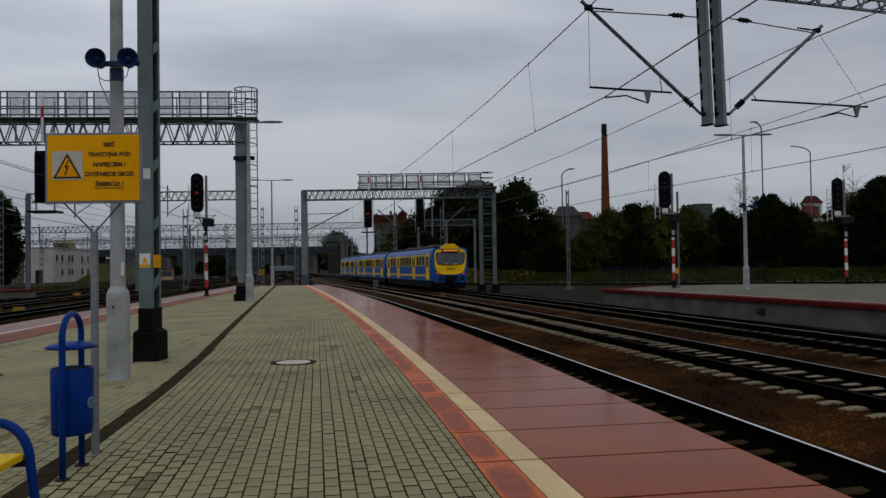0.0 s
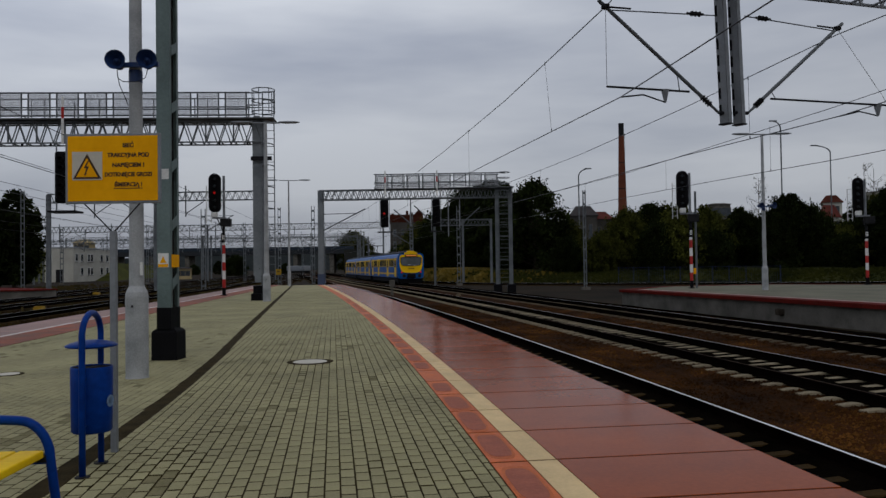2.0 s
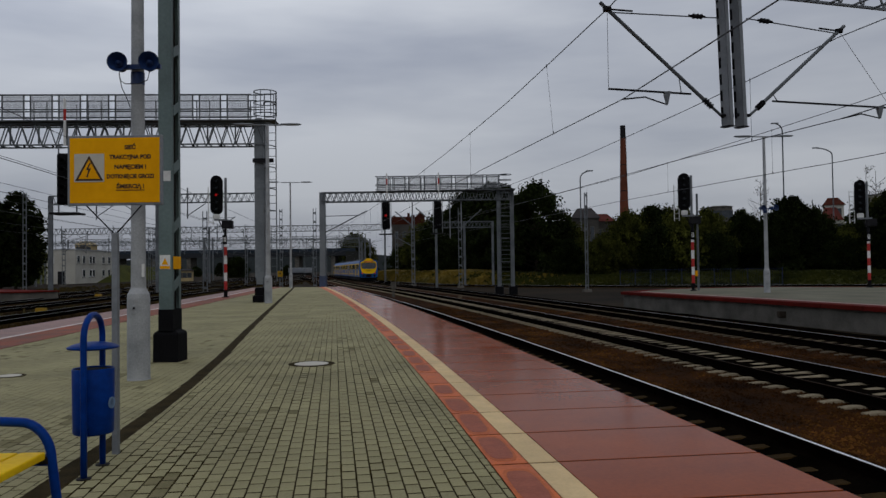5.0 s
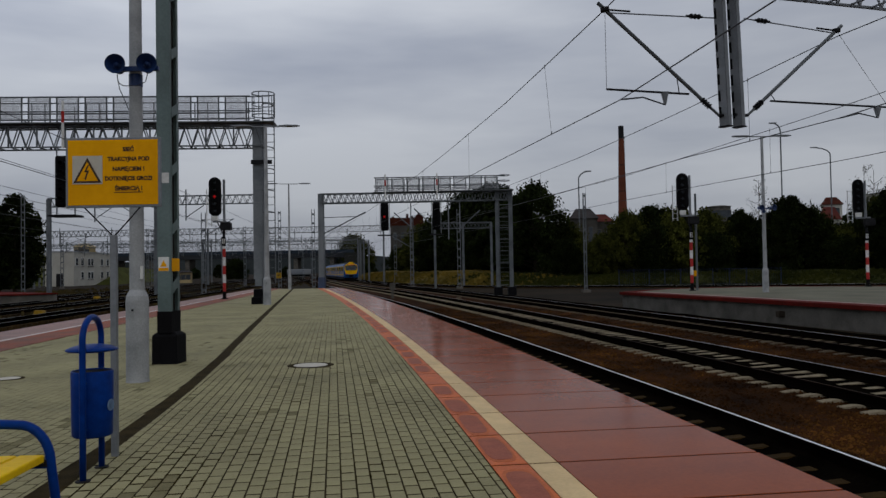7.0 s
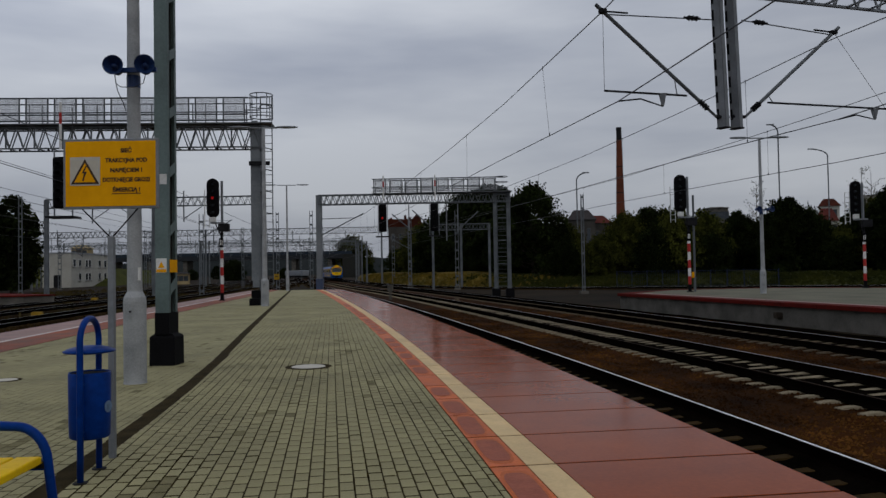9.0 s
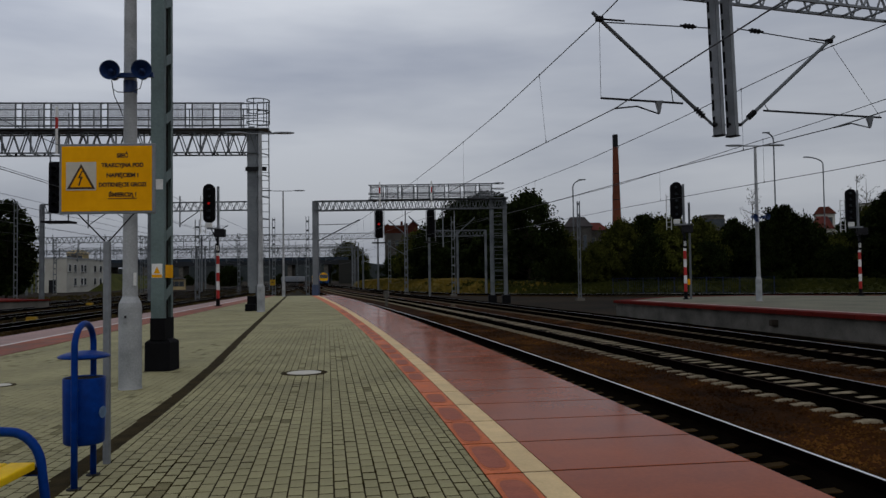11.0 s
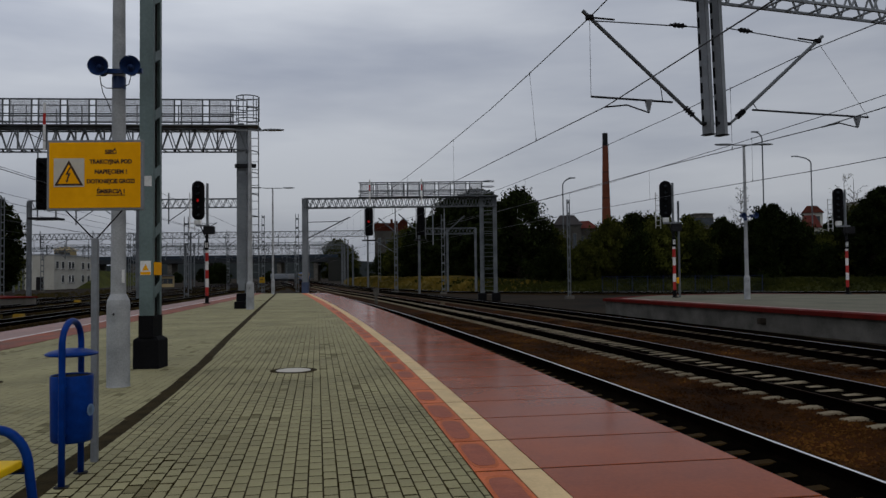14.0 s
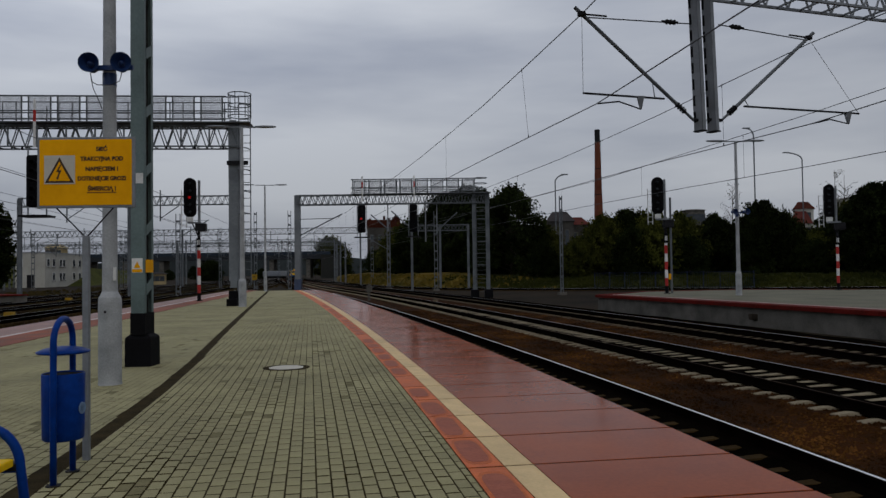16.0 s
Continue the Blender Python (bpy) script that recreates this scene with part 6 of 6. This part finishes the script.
def train_car(cab):
    """Along +y; the near end is at y = 0, rails at z = 0."""
    top = thing("train_car", pose(0, 0, RAIL_Z), "blue and yellow electric multiple-unit car with red tail lights" if cab else "blue and yellow electric multiple-unit middle car", "train", "cars of the departing train")
    W = 1.5
    prof = [(-W, 0.75), (-W, 2.5), (-W + 0.05, 3.0), (-W + 0.22, 3.30), (-W + 0.5, 3.46), (0, 3.56), (W - 0.5, 3.46), (W - 0.22, 3.30), (W - 0.05, 3.0), (W, 2.5), (W, 0.75)]
    y0 = 0.55 if cab else 0.0
    bm = bmesh.new()
    rings = [[bm.verts.new((x, y, z)) for x, z in prof] for y in (y0, CAR_L)]
    n = len(prof)
    for i in range(n):
        j = (i + 1) % n
        bm.faces.new((rings[0][i], rings[0][j], rings[1][j], rings[1][i]))
    bm.faces.new(rings[0])
    bm.faces.new(rings[1])
    bmesh.ops.recalc_face_normals(bm, faces=bm.faces[:])
    body = part("body", bm, M_TBLUE, top, "blue car body")
    part("roof", box(-1.0, 1.0, 3.5, 1.0, CAR_L - 0.4, 3.64, None, None, 0.06), M_TROOF, top, "grey roof")
    for y in (4, 9, 14):
        part("roof_vent", box(-0.6, y, 3.64, 0.6, y + 1.2, 3.8, None, None, 0.04), M_TROOF, top)
    part("underframe", box(-1.40, 0.6, 0.22, 1.40, CAR_L - 0.3, 0.755), M_BLACK, top, "black underframe")
    for s in (-1, 1):
        x0, x1 = sorted((s * (W + 0.004), s * (W - 0.05)))
        part("yellow_stripe", box(x0 - 0.004, 1.6, 1.12, x1 + 0.004, CAR_L - 0.1, 1.27), M_TYEL, body, "yellow lower stripe")
        part("yellow_window_band", box(x0, 3.0, 2.0, x1, CAR_L - 0.1, 2.92), M_TYEL, body, "yellow window band")
        for y in (0.9, 6.6, 14.2, 19.8):
            w = 1.3
            part("door", box(x0 - 0.012, y + 0.35, 0.85, x1 + 0.012, y + 0.35 + w, 2.98), M_TYEL, body, "yellow door")
            for k in (0.14, 0.72):
                part("door_window", box(x0 - 0.018, y + 0.35 + k, 1.9, x1 + 0.018, y + 0.35 + k + 0.42, 2.75), M_GLASS, body)
        y = 3.1
        while y < CAR_L - 1.5:
            if not any(d - 0.8 < y < d + 1.9 for d in (0.9, 6.6, 14.2, 19.8)):
                part("window", box(x0 - 0.02, y, 2.05, x1 + 0.02, y + 0.85, 2.82), M_GLASS, body, "dark side window")
            y += 1.12
    for y in (2.2, 4.6, CAR_L - 4.8, CAR_L - 2.4):
        wh = part("wheelset", rod((-1.0, y, 0.46), (1.0, y, 0.46), 0.08), M_DARK, top)
        for s in (-1, 1):
            part("wheel", rod((s * 0.69, y, 0.46), (s * 0.80, y, 0.46), 0.46, None, 18), M_DARK, wh)
    for y in (3.4, CAR_L - 3.6):
        part("bogie", box(-1.15, y - 1.9, 0.3, 1.15, y + 1.9, 0.62, None, None, 0.05), M_BLACK, top)
    if cab:
        # rounded yellow face on a blue nose
        def face(pts, ya, yb, m, name, parent, label=""):
            b = bmesh.new()
            fr = [b.verts.new((u, ya + 0.10 * (u / W) ** 2, v)) for u, v in pts]
            bk = [b.verts.new((u, yb, v)) for u, v in pts]
            b.faces.new(fr)
            b.faces.new(bk[::-1])
            for i in range(len(pts)):
                j = (i + 1) % len(pts)
                b.faces.new((fr[i], bk[i], bk[j], fr[j]))
            bmesh.ops.recalc_face_normals(b, faces=b.faces[:])
            return part(name, b, m, parent, label)

        def rounded(w, z0, z1, k=4.0, n=32):
            out = []
            for i in range(n):
                a = 2 * math.pi * i / n
                c, s = math.cos(a), math.sin(a)
                out.append((w * math.copysign(abs(c) ** (2 / k), c), (z0 + z1) / 2 + (z1 - z0) / 2 * math.copysign(abs(s) ** (2 / k), s)))
            return out
        nose = face(rounded(1.48, 0.62, 3.46, 9), 0.12, 0.62, M_TBLUE, "nose", top, "blue cab nose")
        half = [(0.0, 1.26), (0.62, 1.28), (0.92, 1.36), (1.12, 1.55), (1.25, 1.85), (1.31, 2.3), (1.31, 2.9), (1.24, 3.16), (1.05, 3.32), (0.0, 3.36)]
        mask = face(half + [(-u, v) for u, v in half[-2:0:-1]], 0.03, 0.20, M_TYEL, "face", top, "yellow tapered cab face")
        brow = [(-0.80, 3.30), (0.80, 3.30), (0.66, 3.56), (0.44, 3.62), (0.36, 3.76), (-0.36, 3.76), (-0.44, 3.62), (-0.66, 3.56)]
        face(brow, 0.02, 0.6, M_TYEL, "brow", top, "yellow raised brow")
        screen = [(0.0, 2.08), (0.85, 2.10), (1.06, 2.20), (1.15, 2.42), (1.17, 2.92), (1.10, 3.02), (0.0, 3.04)]
        ring = [(u * 1.04, 2.56 + (v - 2.56) * 1.08) for u, v in screen]
        face(ring + [(-u, v) for u, v in ring[-2:0:-1]], 0.018, 0.12, M_BLACK, "screen_gasket", mask, "black windscreen rubber")
        glass = face(screen + [(-u, v) for u, v in screen[-2:0:-1]], 0.008, 0.10, M_SCREEN, "windscreen", mask, "wide dark windscreen")
        part("wiper", bar((-0.5, -0.01, 2.14), (-0.12, -0.01, 2.22), 0.03), M_WHITE, glass)
        part("wiper", bar((0.22, -0.01, 2.16), (0.6, -0.01, 2.10), 0.03), M_WHITE, glass)
        part("display_frame", box(-0.72, -0.005, 3.10, 0.72, 0.06, 3.34, None, None, 0.02), M_BLACK, mask)
        part("destination_display", box(-0.62, -0.015, 3.14, 0.62, 0.05, 3.28, None, None, 0.02), G_AMBER, mask, "amber destination display")
        for u in (-0.24, -0.08, 0.08, 0.24):
            part("number_bar", box(u - 0.05, -0.004, 1.70, u + 0.05, 0.04, 1.80), M_INK, mask, "dark number bar")
        for s in (-1, 1):
            part("tail_light", lathe([(0.085, -0.16), (0.085, 0), (0.065, 0.03), (0, 0.04)], 14, None, Matrix.Translation((s * 1.08, 0.0, 1.34)) @ Matrix.Rotation(radians(90), 4, "X")), G_RED, mask, "lit red tail light")
            part("buffer", rod((s * 0.88, 0.1, 0.95), (s * 0.88, -0.35, 0.95), 0.09, 0.20, 12), M_DARK, top)
        part("coupler", box(-0.45, -0.3, 0.72, 0.45, 0.15, 1.15, None, None, 0.05), M_BLACK, top, "black coupler")
        part("obstacle_guard", box(-1.2, 0.15, 0.12, 1.2, 0.3, 0.62), M_BLACK, top)
    else:
        part("gangway", box(-0.6, -CAR_GAP, 0.9, 0.6, 0.0, 3.0), M_BLACK, top, "black rubber gangway")
    return top


CARS = [train_car(True), train_car(False), train_car(False)]
for y in (3.2, 4.6):
    part("roof_frame", box(-0.7, y, 3.64, 0.7, y + 0.12, 3.86), M_DARK, CARS[1])
part("pantograph", pipe([(0, 3.3, 3.86), (0, 5.2, 4.45), (0, 3.7, 5.05)], 0.05, 6), M_DARK, CARS[1], "dark raised pantograph")
part("pantograph_head", rod((-0.8, 3.7, 5.07), (0.8, 3.7, 5.07), 0.05), M_DARK, CARS[1])
CARS[2]["label"] = "blue and yellow electric multiple-unit leading car"
# ---- pavers, laid in columns ----
def pavers():
    rs = np.random.RandomState(11)
    single, vv, ff = 0, [], []
    W, L = 0.10, 0.20
    k = -0.165
    n = math.hypot(1, k)
    U, V = np.array([k, 1]) / n, np.array([1, -k]) / n
    # the main bay between the worn strip and the drain
    bm = box(-W / 2 + 0.0042, -L / 2 + 0.0092, -0.03, W / 2 - 0.0042, L / 2 - 0.0092, 0.0)
    bmesh.ops.bevel(bm, geom=[e for e in bm.edges if all(v.co.z > -0.01 for v in e.verts)], offset=0.003, segments=1, affect="EDGES")
    whole = bpy.data.meshes.new("paver")
    bm.to_mesh(whole)
    bm.free()
    whole.materials.append(M_PAVER)
    o = np.array([-2.0, 3.4])
    hx, hy = W / 2 - 0.0042, L / 2 - 0.0092

    def lay(cx, cy, U, V, x0, x1, grow_y=(10, 24)):
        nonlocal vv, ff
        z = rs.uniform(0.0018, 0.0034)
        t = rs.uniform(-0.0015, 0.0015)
        grow = float(np.interp(cy, grow_y, [0.0, 0.0085]))  # pavers enlarged with distance from the camera, so the joints narrow
        b = len(vv)
        for dz, ins in ((-0.025, 0), (-0.003, 0), (0.0, 0.003)):
            for su, sv in ((-1, -1), (-1, 1), (1, 1), (1, -1)):
                a = x1 - ins + grow * 0.45 if sv > 0 else x0 + ins - grow * 0.45
                p = np.array([cx, cy]) + U * su * (hy - ins + grow) + V * a
                vv.append((p[0], p[1], z + dz + t * su))
        ff.append((b + 8, b + 11, b + 10, b + 9))
        for r in (0, 4):
            for i in range(4):
                j = (i + 1) % 4
                ff.append((b + r + i, b + r + j, b + r + 4 + j, b + r + 4 + i))
    for i in range(-30, 120):
        for j in range(-55, 216):
            c = o + V * (i - 20) * W + U * (j + (0.5 if i % 2 else 0)) * L
            right = float(np.interp(c[1], LINE_Y, LINE_X)) - 2.012 * math.hypot(1, float(np.interp(c[1], BEND_Y, BEND_S)))
            left = drain_x(c[1]) + 0.086
            x0, x1 = max(-hx, left - c[0]), min(hx, right - c[0])
            if x1 - x0 < 0.02 or not -7 < c[1] < 46:
                continue
            if single < 300 and 4.9 < c[1] < 7.4 and -1.6 < c[0] < 0.0 and x1 - x0 > 0.0845:
                s = new("paver", whole)
                s.parent = PLATFORM
                s.matrix_basis = Matrix.Translation((c[0], c[1], rs.uniform(0.0018, 0.0034))) @ Matrix.Rotation(math.atan(-k), 4, "Z")
                single += 1
            else:
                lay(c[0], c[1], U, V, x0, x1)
    # the bay beyond the drain
    k2 = -0.10
    n2 = math.hypot(1, k2)
    U2, V2 = np.array([k2, 1]) / n2, np.array([1, -k2]) / n2
    o2 = np.array([-3.0, 5.0])
    for i in range(-95, 30):
        for j in range(-62, 207):
            c = o2 + V2 * i * W + U2 * (j + (0.5 if i % 2 else 0)) * L
            right = drain_x(c[1]) - 0.086
            left = left_x(c[1]) + 2.36
            if c[1] > 46:
                continue
            x0, x1 = max(-hx, left - c[0]), min(hx, right - c[0])
            if x1 - x0 < 0.02:
                continue
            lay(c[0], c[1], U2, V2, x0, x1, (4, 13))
    field = grid_mesh("further_pavers", vv, ff, M_PAVER, PLATFORM, "grey-green rectangular pavers")
    field.data.materials.append(M_PAVERD)
    # stained pavers lie in small groups
    for b in range(0, len(ff), 9):
        q = vv[ff[b][0]]
        if q[1] < 17 and (noise.noise((q[0] * 2.2, q[1] * 0.9, 3.0)) > 0.34 and rs.rand() < 0.4 or rs.rand() < 0.012):
            for f in range(b, b + 9):
                field.data.polygons[f].material_index = 1
    tagged(field, kind="stuff")
    # where joints can no longer be told apart
    for nm, ys, lf, rt in (("far_paving", 46.0, lambda y: drain_x(y) + 0.086, lambda y: off(y, -2.07).x), ("far_side_paving", 46.0, lambda y: left_x(y) + 2.36, lambda y: drain_x(y) - 0.086)):
        st = [ys] + [y for y in steps(-8, END_Y) if y > ys]
        part(nm, poly([(rt(y), y) for y in st] + [(lf(y), y) for y in st[::-1]], -0.016, 0.0030), M_PAVER, PLATFORM, "grey-green paving")


pavers()


def motions():
    place = lambda t: 60.9 + 10.9 * t + 0.41 * t * t + float(np.interp(t, [0, 0.5, 1, 2, 3.5], [0, 0.55, 0.9, 0.8, 0.1]))
    for n, car in enumerate(CARS):
        rows = []
        for t in np.arange(0, 16.01, 0.5):
            s = float(np.interp(place(t), LINE_Y, LINE_L)) + n * (CAR_L + CAR_GAP)
            ya, yb = float(np.interp(s, LINE_L, LINE_Y)), float(np.interp(s + CAR_L, LINE_L, LINE_Y))
            a, b = off(ya, T3, RAIL_Z), off(yb, T3, RAIL_Z)
            rows.append((float(t), pose(a.x, a.y, a.z, 0, 0, math.degrees(math.atan2(-(b.x - a.x), b.y - a.y)))))
        walk(car, rows)


motions()
